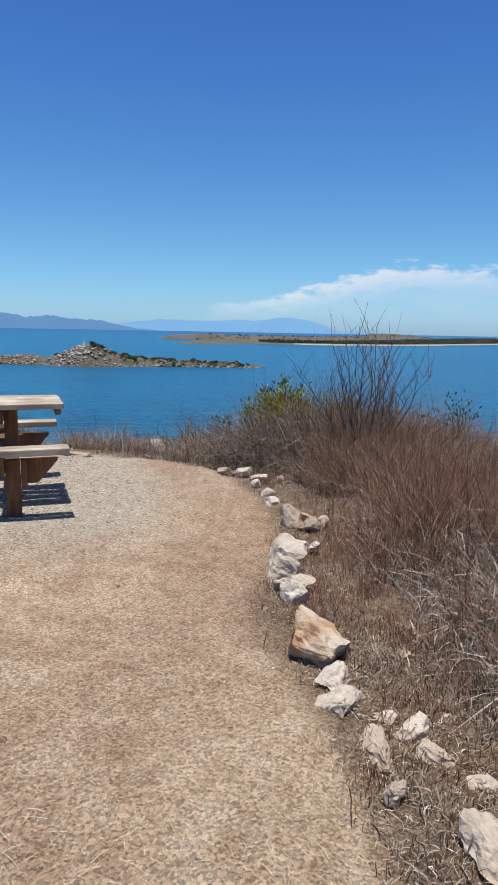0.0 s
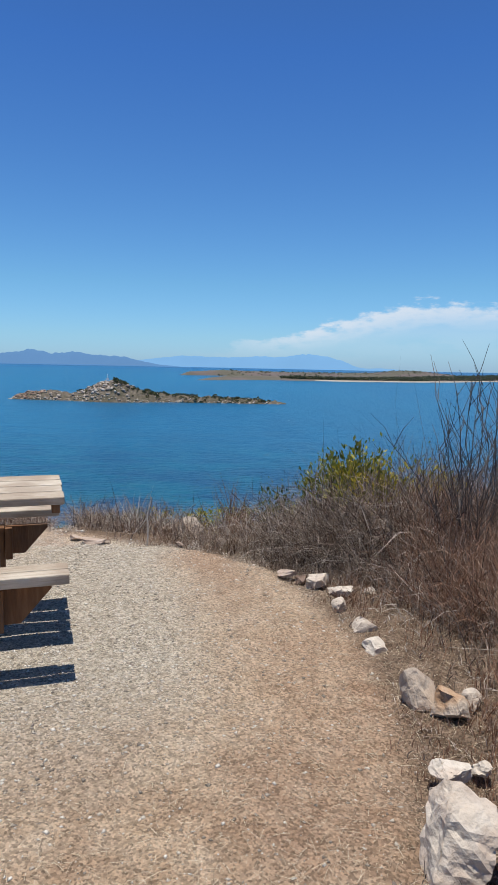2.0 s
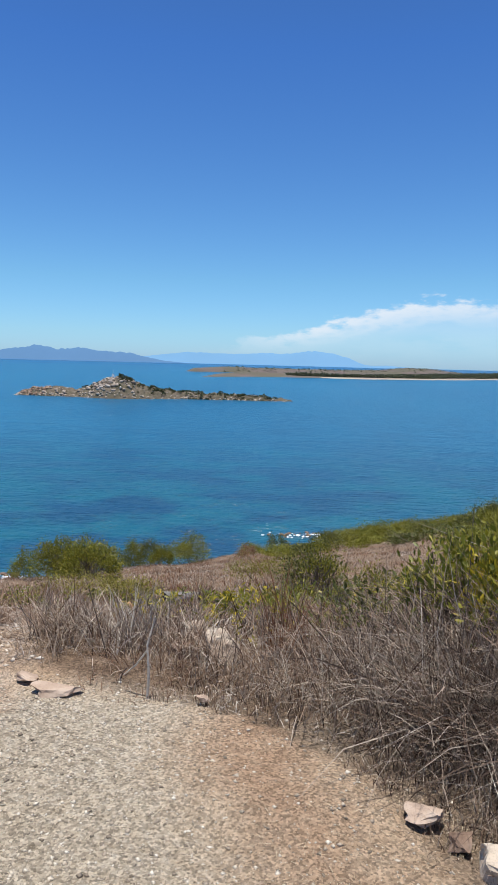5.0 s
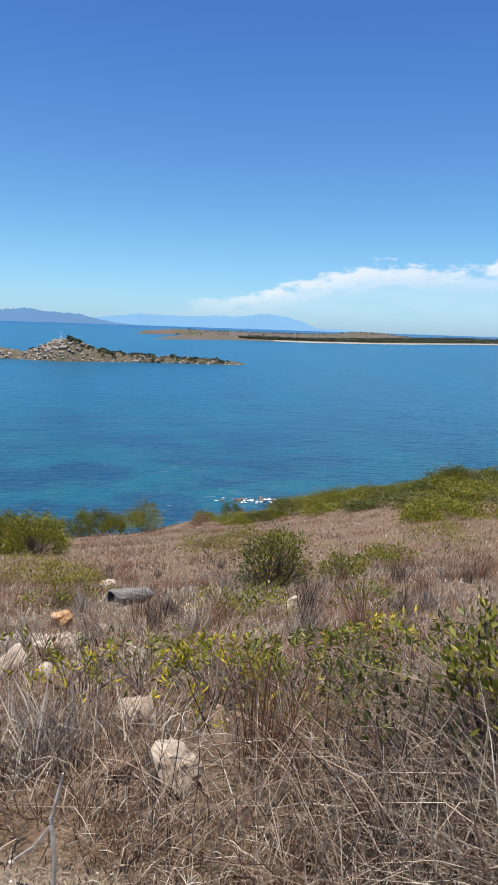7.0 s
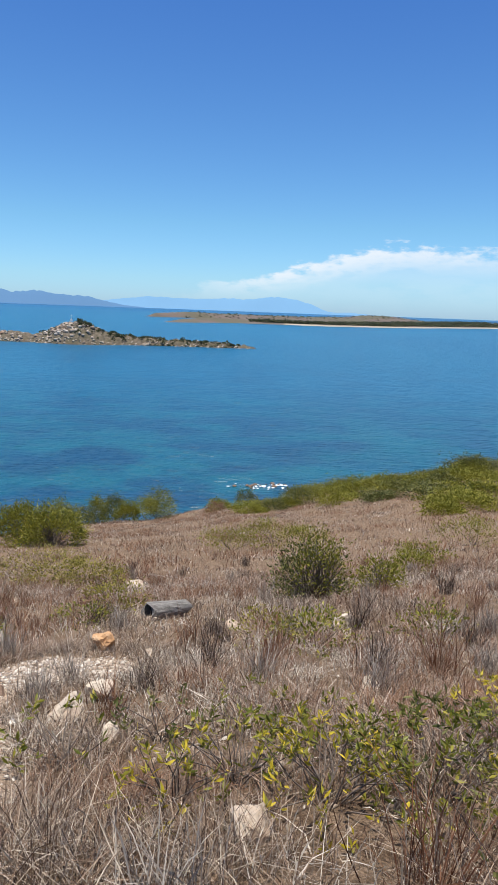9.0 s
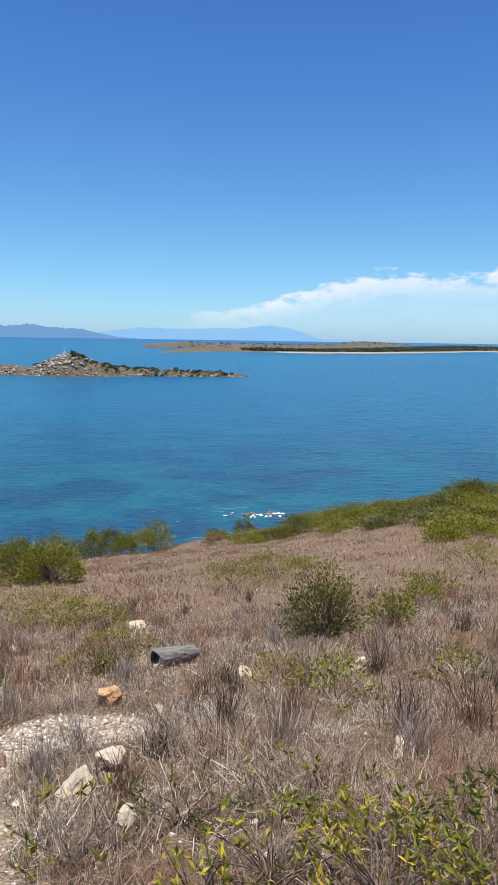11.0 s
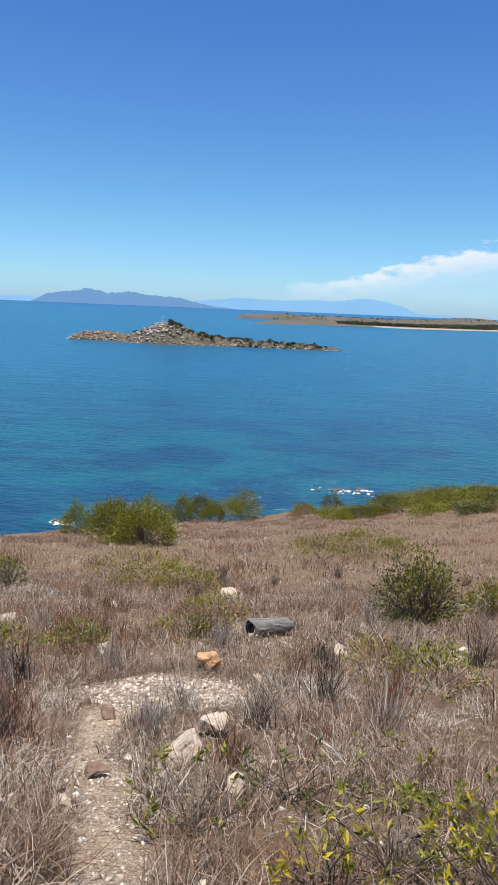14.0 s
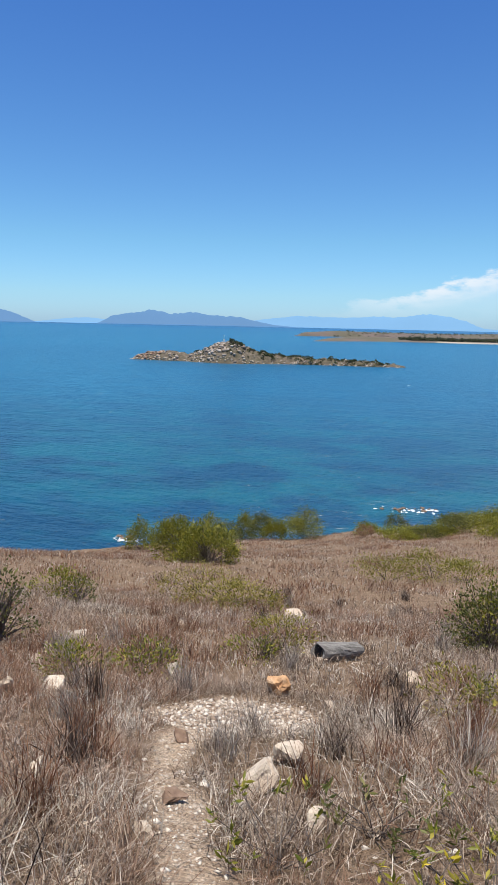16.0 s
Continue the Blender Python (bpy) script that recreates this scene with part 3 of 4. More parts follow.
STONE_PINK = material("pink_stone", [(0.33, 0.235, 0.175), (0.44, 0.335, 0.26), (0.53, 0.43, 0.35)], 9, 0.9, 0.7, 28, distance=0.015)
BORDER = [  # x, y, length across, depth, height, turn
    (1.61, 7.14, 0.15, 0.13, 0.06, 10), (1.80, 6.93, 0.19, 0.18, 0.13, 20), (1.92, 6.80, 0.17, 0.13, 0.10, -25), (1.93, 6.60, 0.10, 0.15, 0.10, 20),
    (2.05, 6.32, 0.20, 0.17, 0.13, 5), (2.07, 6.06, 0.13, 0.13, 0.10, 40), (2.19, 5.64, 0.15, 0.18, 0.20, 60), (2.31, 5.55, 0.16, 0.15, 0.15, 15),
    (2.40, 5.63, 0.09, 0.09, 0.11, 0), (2.20, 5.13, 0.16, 0.14, 0.10, 0), (2.14, 4.78, 0.29, 0.28, 0.25, 25), (2.24, 4.60, 0.13, 0.13, 0.10, 70),
    (2.15, 4.56, 0.12, 0.11, 0.10, 10), (2.18, 4.39, 0.14, 0.16, 0.17, 50), (2.36, 3.57, 0.21, 0.17, 0.14, 20), (2.34, 3.71, 0.14, 0.11, 0.12, 50),
    (2.48, 3.51, 0.11, 0.09, 0.08, 15), (2.43, 3.37, 0.10, 0.23, 0.09, 18), (2.56, 3.43, 0.11, 0.16, 0.11, -30), (2.62, 3.32, 0.11, 0.17, 0.08, 35),
    (2.69, 3.50, 0.10, 0.08, 0.06, 15), (2.45, 3.15, 0.08, 0.09, 0.09, 0), (2.66, 2.97, 0.22, 0.26, 0.16, 10), (2.72, 3.20, 0.10, 0.09, 0.07, 0),
    (2.60, 3.91, 0.09, 0.10, 0.07, 45), (2.13, 6.86, 0.07, 0.07, 0.07, 60), (1.70, 7.03, 0.11, 0.10, 0.06, 30), (2.33, 5.20, 0.07, 0.08, 0.06, 80)]
for i, (x, y, w, d, h, a) in enumerate(BORDER):
    k = 0.86 if y < 3.6 else 0.93
    stone(x, y, (w * k, d * k, h * k), a, (i * 37 % 22 - 11, i * 53 % 24 - 12), {0: STONE_PINK, 7: STONE_TAN, 24: STONE_TAN, 26: STONE_DARK}.get(i, STONE), "pale broken stone in the row beside the trodden path", 20 + i if i != 11 else 58, 0.22, "stones along the path", subdiv=4 if y < 5.5 else 3)
stone(2.26, 3.93, (0.26, 0.36, 0.24), 25, (-14, 6), STONE_TAN, "large split tan boulder in the row beside the path", 77, 0.2, "stones along the path", subdiv=4)
for x, y, w, d, h in [(0.12, 7.70, 0.34, 0.20, 0.09), (-0.10, 7.80, 0.16, 0.16, 0.09), (0.77, 7.70, 0.10, 0.10, 0.08), (-0.7, 7.75, 0.26, 0.18, 0.09), (-1.4, 7.72, 0.22, 0.2, 0.1)]:
    stone(x, y + 0.08, (w * 0.7, d * 0.55, h * 0.6), x * 60, (0, 0), STONE_PINK, "flat pinkish pale stone at the rim of the gravel", int(abs(x) * 100) + 5, 0.45, "stones at the rim")
SLOPE = [  # on the slope: x, y, size, height, material
    (0.78, 8.34, 0.16, 0.23, STONE), (0.57, 8.38, 0.12, 0.08, STONE_DARK), (0.54, 8.88, 0.16, 0.14, STONE), (-1.02, 9.01, 0.14, 0.12, STONE), (-1.0, 9.5, 0.12, 0.10, STONE),
    (-1.22, 9.42, 0.11, 0.12, STONE), (-1.87, 9.99, 0.16, 0.14, STONE), (-3.12, 12.02, 0.26, 0.24, STONE), (-3.5, 11.8, 0.18, 0.2, STONE), (-4.05, 13.1, 0.26, 0.12, STONE),
    (-2.33, 13.1, 0.22, 0.24, STONE), (-1.48, 11.2, 0.17, 0.08, STONE_DARK), (-1.1, 10.06, 0.15, 0.07, STONE_DARK), (0.2, 14.0, 0.24, 0.09, STONE), (-2.2, 19.3, 0.50, 0.34, STONE),
    (-3.46, 16.2, 0.28, 0.14, STONE), (-0.71, 10.52, 0.24, 0.21, STONE), (-0.66, 11.05, 0.23, 0.18, STONE), (-1.08, 12.86, 0.26, 0.30, STONE_ORANGE), (-0.9, 14.4, 0.16, 0.1, STONE),
    (1.64, 13.98, 0.40, 0.24, STONE), (1.36, 11.05, 0.28, 0.08, STONE), (2.14, 12.1, 0.16, 0.1, STONE), (0.6, 10.4, 0.14, 0.1, STONE),
    (0.78, 12.1, 0.22, 0.12, STONE_DARK), (-0.3, 10.1, 0.12, 0.08, STONE), (-2.4, 10.2, 0.18, 0.1, STONE_DARK), (2.6, 13.4, 0.2, 0.12, STONE), (-4.4, 14.6, 0.26, 0.14, STONE),
    (-0.2, 13.2, 0.18, 0.1, STONE), (-0.55, 12.5, 0.14, 0.1, STONE)]
for i, (x, y, w, h, mat) in enumerate(SLOPE):
    lab = {STONE_ORANGE: "orange-brown stone standing at the stony patch", STONE_DARK: "brown flat stone on the dry slope"}.get(mat, "pale weathered stone among the dry grass")
    stone(x, y, (w, w * 0.85, h), i * 47, (i * 31 % 30 - 15, i * 17 % 30 - 15), mat, lab, 200 + i, 0.25, "stones on the slope", subdiv=3 if y < 14 else 2)


# ---- picnic table ----
def picnic_table():
    t = empty("picnic_table", pose(0.442, 6.272, 0.028, 0, 0, 23.5), "weathered wooden picnic table with attached benches on gravel", "table")
    long = -1.8

    def board(name, y0, y1, z0, z1, mat, label="", x0=long, x1=0.0):
        bm = bmesh.new()
        plank(bm, (x0, y0, z0), (x1, y1, z1))
        return part(name, bm, mat, t, label)

    for i in range(4):
        board("top_board", -0.315 + i * 0.159, -0.315 + i * 0.159 + 0.147, 0.662 + 0.002 * (i % 2), 0.70, WOOD_TOP, "bleached grey-brown board", x1=-0.004 * (i % 2))
    for y0, y1 in ((-0.71, -0.63), (-0.625, -0.54), (0.54, 0.625), (0.63, 0.71)):
        board("seat_board", y0, y1, 0.405, 0.45, WOOD_TOP, "bleached grey-brown board")
    for x in (-0.06, long + 0.02):
        board("end_batten", -0.30, 0.30, 0.618, 0.659, WOOD_LEG, x0=x, x1=x + 0.04)
    for y in (-0.625, 0.625):
        board("seat_rail", y - 0.075, y + 0.07, 0.345, 0.402, WOOD_LEG, x0=long + 0.37, x1=-0.41)
    for x in (-0.36, long + 0.36):
        for y, top in ((-0.54, 0.365), (0.0, 0.652), (0.54, 0.365)):
            bm = bmesh.new()
            plank(bm, (x - 0.048, y - 0.048, -0.15), (x + 0.048, y + 0.048, top), 0.01)
            part("post", bm, WOOD_LEG, t)
        bm = bmesh.new()
        plank(bm, (x - 0.095, -0.66, 0.27), (x - 0.05, 0.66, 0.363), 0.006)
        part("cross_beam", bm, WOOD_LEG, t)
        bm = bmesh.new()
        plank(bm, (x - 0.095, -0.29, 0.56), (x - 0.05, 0.29, 0.652), 0.006)
        part("top_beam", bm, WOOD_LEG, t)
        side = 1 if x > long / 2 else -1
        for y, top, reach, deep, s in ((-0.54, 0.365, 0.24, 0.17, side), (0.54, 0.365, 0.24, 0.17, side), (0.0, 0.652, 0.13, 0.11, -side)):
            bm = bmesh.new()
            a = x + s * 0.05
            pts = [(a, top - 0.002), (a + s * reach, top - 0.002), (a + s * reach, top - 0.02), (a + s * reach * 0.45, top - deep), (a, top - deep)]
            f = bm.faces.new([bm.verts.new((px, y - 0.02, pz)) for px, pz in pts])
            made = bmesh.ops.extrude_face_region(bm, geom=[f])
            bmesh.ops.translate(bm, vec=(0, 0.04, 0), verts=[v for v in made["geom"] if isinstance(v, bmesh.types.BMVert)])
            bmesh.ops.recalc_face_normals(bm, faces=bm.faces[:])
            part("gusset", bm, WOOD_LEG, t)
        for y in (-0.54, 0.54):
            bm = bmesh.new()
            plank(bm, (x + 0.05, y - 0.055, 0.17), (x + 0.09, y - 0.02, 0.36), 0.004)
            part("block", bm, WOOD_LEG, t)


picnic_table()


# ---- log ----
def log():
    t = empty("log", pose(-0.95, 14.47, float(ground(-0.95, 14.47)) + 0.12, 4, 8, 40), "charred grey hollow log lying in the grass", "log")
    rng = np.random.RandomState(4)
    bm = bmesh.new()
    rings = []
    for i in range(15):
        u = i / 14
        ring = []
        for k in range(20):
            a = k * 2 * math.pi / 20
            r = 0.13 * (1 - 0.3 * u) * (1 + 0.09 * noise.noise(Vector((math.cos(a) * 2, math.sin(a) * 2, u * 5))) + 0.02 * rng.randn())
            ring.append(bm.verts.new((u * 0.62 + (0.03 * math.sin(a * 3) if i in (0, 14) else 0), math.cos(a) * r, math.sin(a) * r)))
        rings.append(ring)
    inner = [bm.verts.new((0.02, v.co.y * 0.66, v.co.z * 0.66)) for v in rings[0]]
    deep = [bm.verts.new((0.32, v.co.y * 0.5, v.co.z * 0.5)) for v in rings[0]]
    for a, b in list(zip(rings, rings[1:])) + [(inner, rings[0]), (deep, inner)]:
        for k in range(20):
            bm.faces.new((a[k], a[(k + 1) % 20], b[(k + 1) % 20], b[k]))
    bm.faces.new(deep)
    bm.faces.new(rings[-1])
    bmesh.ops.recalc_face_normals(bm, faces=bm.faces[:])
    part("trunk", bm, LOG, t)
    bm = bmesh.new()
    bmesh.ops.create_cone(bm, cap_ends=True, segments=18, radius1=0.084, radius2=0.066, depth=0.26, matrix=pose(0.137, 0.01, 0.012, 0, 90, 0))
    part("charred_hollow", bm, CHAR, t, "black charred hollow")


log()


# ---- shrubs ----
def shrub(x, y, r, h, mat, leaf, count, label, seed, name="shrub", group="", stems=9, clumps=26, low=0.25, slim=0.38, tight=1.0, rosette=False, dome=False):
    """A leafy bush: bent stems from one base, leaves in clumps at their ends."""
    rng = np.random.RandomState(seed)
    t = empty(name, pose(x, y, float(ground(x, y)) - 0.02), label, "shrub", group)
    a = rng.rand(clumps) * 2 * np.pi
    q = np.sqrt(rng.rand(clumps))
    c = np.stack([np.cos(a) * q * r, np.sin(a) * q * r, h * (low + (1 - low) * np.sqrt(np.maximum(0, 1 - 0.8 * q * q)) * (0.6 + 0.45 * rng.rand(clumps)))], -1)
    if dome:
        up, q = rng.rand(clumps) ** 0.8, 0.5 + 0.5 * rng.rand(clumps) ** 0.5
        swell = q * (0.85 + 0.3 * rng.rand(clumps))
        c = np.stack([np.cos(a) * np.sqrt(1 - up * up) * r * swell, np.sin(a) * np.sqrt(1 - up * up) * r * swell, h * (0.08 + 0.92 * up * swell)], -1)
    bm = bmesh.new()
    for k in range(min(stems, clumps)):
        e = Vector(c[k])
        b = Vector((rng.randn() * 0.06 * r, rng.randn() * 0.06 * r, -0.03))
        m = b.lerp(e, 0.5) + Vector(rng.randn(3) * 0.08 * r) - Vector((e.x, e.y, 0)) * 0.15
        tube(bm, [b, m, e], 0.012 * h + 0.002, 0.003 * h + 0.001, 4)
    part("branchwork", bm, BARK, t)
    pick = rng.randint(clumps, size=count)
    spread = np.array([0.17 * r, 0.17 * r, 0.12 * h])
    p = c[pick] + rng.randn(count, 3) * spread * tight * (0.7 + 0.6 * rng.rand(count))[:, None]
    p[:, 2] = np.maximum(p[:, 2], 0.03)
    out = p - np.array([0, 0, h * 0.2])
    out /= np.linalg.norm(out, axis=1)[:, None] + 1e-6
    out[:, 2] += 0.2
    if rosette:
        p = c[pick] + rng.randn(count, 3) * np.array([0.007, 0.007, 0.022])
        way = rng.rand(count) * 2 * np.pi
        out = np.stack([np.cos(way), np.sin(way), 0.2 + 1.1 * rng.rand(count)], -1)
    mesh_part("foliage", fast_mesh("foliage", *leaves(p, out, leaf, rng, slim), mat), t)
    return t


YG, DG = "low green-yellow leafy shrub in the dry grass", "dark green bush with dense small leaves on the slope"
# beside the gravel
shrub(1.86, 8.35, 0.17, 0.68, LEAF, 0.04, 520, "green shrub rising out of the dry brush", 7, stems=16, tight=0.7)
shrub(2.08, 8.20, 0.30, 0.72, LEAF, 0.05, 800, "green shrub rising out of the dry brush", 1, stems=14, tight=0.7)
shrub(2.22, 8.14, 0.26, 0.70, LEAF_YELLOW, 0.05, 800, "yellow-leaved shrub in the dry brush", 2, stems=12)
shrub(1.55, 8.45, 0.24, 0.46, LEAF_DARK, 0.04, 240, "sparse green shrub in the dry brush", 3, stems=14)
shrub(2.6, 8.45, 0.38, 0.62, LEAF_YELLOW, 0.05, 620, "yellow-leaved shrub in the dry brush", 4)
shrub(3.9, 8.0, 0.32, 0.6, LEAF_DARK, 0.045, 260, "dark green shrub behind the dry grass", 5, stems=12)
shrub(4.75, 7.7, 0.4, 0.72, LEAF_DARK, 0.045, 340, "dark green shrub behind the dry grass", 6, stems=12)
# just below the rim
for i, (x, y, r, h, n) in enumerate([(1.8, 9.15, 0.5, 0.36, 1000), (2.4, 9.4, 0.5, 0.40, 900), (1.3, 9.25, 0.42, 0.32, 760), (0.85, 9.2, 0.38, 0.28, 560), (0.95, 9.6, 0.36, 0.27, 460),
                                     (1.45, 9.6, 0.4, 0.28, 520), (0.45, 9.4, 0.34, 0.26, 340), (0.2, 9.15, 0.3, 0.27, 220), (-0.4, 9.55, 0.3, 0.26, 150), (0.0, 10.05, 0.28, 0.28, 160), (0.6, 10.2, 0.35, 0.25, 200),
                                     (2.0, 9.75, 0.5, 0.34, 460)]):
    shrub(x, y, r, h, (LEAF, LEAF_DARK, LEAF, LEAF_YELLOW)[i % 4], 0.043, int(n * 0.8), YG, 30 + i, group="low shrubs below the rim", stems=26, clumps=int(n / 11), low=0.3, slim=0.28, rosette=True)
# on the slope
for i, (x, y, r, h, mat, n) in enumerate([(1.3, 16.55, 0.66, 1.0, LEAF_DARK, 2300), (1.5, 16.45, 0.5, 1.1, LEAF_FAR, 1300), (2.6, 17.3, 0.45, 0.66, LEAF_FAR, 1200),
                                          (-9.6, 32.0, 1.4, 1.8, LEAF_FAR, 8000), (-7.9, 30.6, 1.35, 1.65, LEAF, 8000), (-6.6, 18.3, 0.42, 0.6, LEAF_DARK, 600), (-5.25, 14.0, 0.5, 1.05, LEAF_DARK, 900)]):
    shrub(x, y, r, h, mat, 0.05 if y < 20 else 0.085, n, DG, 60 + i, "bush", stems=70, clumps=90, tight=0.72, slim=0.5, dome=True)
for i, (x, y, r, h, n) in enumerate([(-4.4, 20.9, 0.9, 0.55, 620), (-3.6, 20.6, 0.8, 0.5, 520), (-1.5, 15.1, 0.5, 0.36, 360), (-0.6, 28, 1.1, 0.8, 700), (0.9, 29, 1.2, 0.9, 800), (2.0, 28.5, 1.0, 0.7, 600),
                                     (0.55, 13.1, 0.4, 0.35, 220), (1.1, 12.7, 0.4, 0.4, 260), (-3.3, 12.7, 0.4, 0.35, 200), (-2.6, 13.0, 0.35, 0.4, 200), (-7.0, 18.2, 0.6, 0.6, 300), (2.3, 12.9, 0.4, 0.4, 160),
                                     (-5.4, 22.5, 1.1, 0.6, 380), (4.6, 22, 0.7, 0.5, 350), (7.5, 27, 1.2, 0.8, 600), (3.9, 20.4, 0.5, 0.5, 300), (-1.7, 14.2, 0.35, 0.3, 140)]):
    shrub(x, y, r, h, LEAF_OLIVE if i in (0, 1, 2, 6, 12) else LEAF_FAR if y > 15 else LEAF, 0.045 if y < 16 else 0.065, int(n * 2.6), YG, 90 + i, group="low shrubs on the slope", clumps=30, low=0.15)
# scrub along the brow above the shore
rs = np.random.RandomState(11)
BROW = [(-21, 52), (-19.5, 56), (-17, 58), (-15.5, 58.5), (-14, 59), (-12.8, 60), (-11.5, 59), (-10, 60), (-8.6, 58), (-3.2, 57), (-1, 58)]
BROW += [(2.5 + i * 0.78 + rs.randn() * 0.3, 58.0 - i * 0.28 + rs.randn() * 1.6) for i in range(30)]
BROW += [(6 + i * 1.0 + rs.randn() * 0.4, 50 - i * 0.5 + rs.randn() * 2.2) for i in range(18)]
BROW += [(5.0 + 11 * rs.rand(), 35 + 13 * rs.rand()) for i in range(26)]
BROW += [(-3 + 7 * rs.rand(), 50 + 6 * rs.rand()) for i in range(7)]
for i, (x, y) in enumerate(BROW):
    r, h = 1.0 + 0.8 * rs.rand(), 0.7 + 0.6 * rs.rand()
    h = h * (2.0 if x < -7 else 0.4 if i > 58 else (1.1 if x < 9 else 0.9) + 0.45 * (i % 5 == 0))
    shrub(x, y, r, h, (LEAF_FAR, LEAF, LEAF_FAR, LEAF_DARK, LEAF_FAR, LEAF_DARK, LEAF_FAR)[i % 7], 0.11, 3600 if x < -7 else 1900, "green wind-clipped scrub bush above the shore", 150 + i, "bush", "scrub above the shore", stems=6, clumps=50, slim=0.55, dome=True)
shrub(16.4, 54.3, 2.2, 1.3, LEAF_DARK, 0.13, 5000, "dense dark green bush on the headland", 240, "bush", stems=10, clumps=80, slim=0.55, dome=True)
shrub(-3.3, 51.5, 0.85, 1.1, RUST, 0.09, 1800, "rust-brown dead bush above the shore", 241, "bush", dome=True)


def bare_bush(x, y, count, height, spread, label, seed):
    """A leafless bush: long bent stems with side twigs."""
    rng = np.random.RandomState(seed)
    t = empty("bare_bush", pose(x, y, float(ground(x, y))), label, "shrub")
    for _ in range(count):
        a, f = rng.rand() * 6.283, rng.rand() ** 0.7
        h = height * (0.6 + 0.4 * rng.rand()) * (1 - 0.25 * f)
        side = Vector((math.cos(a), math.sin(a), 0))
        pts = [side * (0.05 + 0.05 * rng.rand())]
        for k in range(1, 7):
            u = k / 6
            pts.append(side * (0.08 + spread * f * u ** 1.25) + Vector((rng.randn() * 0.02, rng.randn() * 0.02, h * u - 0.03)))
        bm = bmesh.new()
        tube(bm, pts, 0.0075, 0.0016, 5)
        for k in range(2, 6):
            for _ in range(3):
                b = rng.rand() * 6.283
                d = Vector((math.cos(b), math.sin(b), 1.1 + rng.rand())).normalized() * (0.10 + 0.28 * rng.rand())
                p = pts[k].lerp(pts[k + 1], rng.rand())
                tube(bm, [p, p + d * 0.5 + Vector(rng.randn(3) * 0.01), p + d], 0.003, 0.0012, 4)
        part("stem", bm, BARK, t)


bare_bush(2.86, 7.4, 30, 1.36, 0.66, "tall leafless grey-brown bush in the dry brush", 8)


def dead_stick():
    bm = bmesh.new()
    tube(bm, [Vector(p) for p in ((0, 0, -0.05), (0.005, 0.01, 0.10), (-0.005, 0.02, 0.22), (0.02, 0.03, 0.32), (0.03, 0.02, 0.36))], 0.008, 0.003, 6)
    tube(bm, [Vector(p) for p in ((-0.005, 0.02, 0.2), (-0.06, 0.03, 0.12), (-0.12, 0.05, 0.06))], 0.005, 0.003, 5)
    ob = part("stick", bm, DEADWOOD)
    ob.location = (0.51, 7.80, float(ground(0.51, 7.8)))
    tagged(ob, "bleached dead stick standing at the gravel's rim", "stick")


dead_stick()


# ---- islands ----
def blob_arrays(rng, centres, sizes, squash=0.8):
    """Many rough lumps in one pair of arrays."""
    bm = bmesh.new()
    bmesh.ops.create_icosphere(bm, subdivisions=1, radius=1)
    bm.verts.ensure_lookup_table()
    base = np.array([v.co for v in bm.verts])
    tri = np.array([[v.index for v in f.verts] for f in bm.faces])
    bm.free()
    n = len(centres)
    k = 1 + 0.28 * rng.randn(n, len(base), 1).clip(-1.5, 1.5)
    v = centres[:, None] + base[None] * k * np.asarray(sizes)[:, None, None] * np.array([1, 1, squash])
    t = tri[None] + (np.arange(n) * len(base))[:, None, None]
    return v.reshape(-1, 3), t.reshape(-1, 3)


def crown_arrays(rng, centres, sizes, per=26, leaf=0.5):
    """Far tree crowns as clumps of broad leaves."""
    n = len(centres)
    d = rng.randn(n, per, 3)
    d /= np.linalg.norm(d, axis=2)[..., None]
    d[..., 2] = np.abs(d[..., 2]) * 0.9
    p = centres[:, None] + d * (np.asarray(sizes)[:, None] * (0.5 + 0.5 * rng.rand(n, per)))[..., None]
    return leaves(p.reshape(-1, 3), d.reshape(-1, 3), np.repeat(np.asarray(sizes), per) * leaf * 1.6, rng, 0.8)


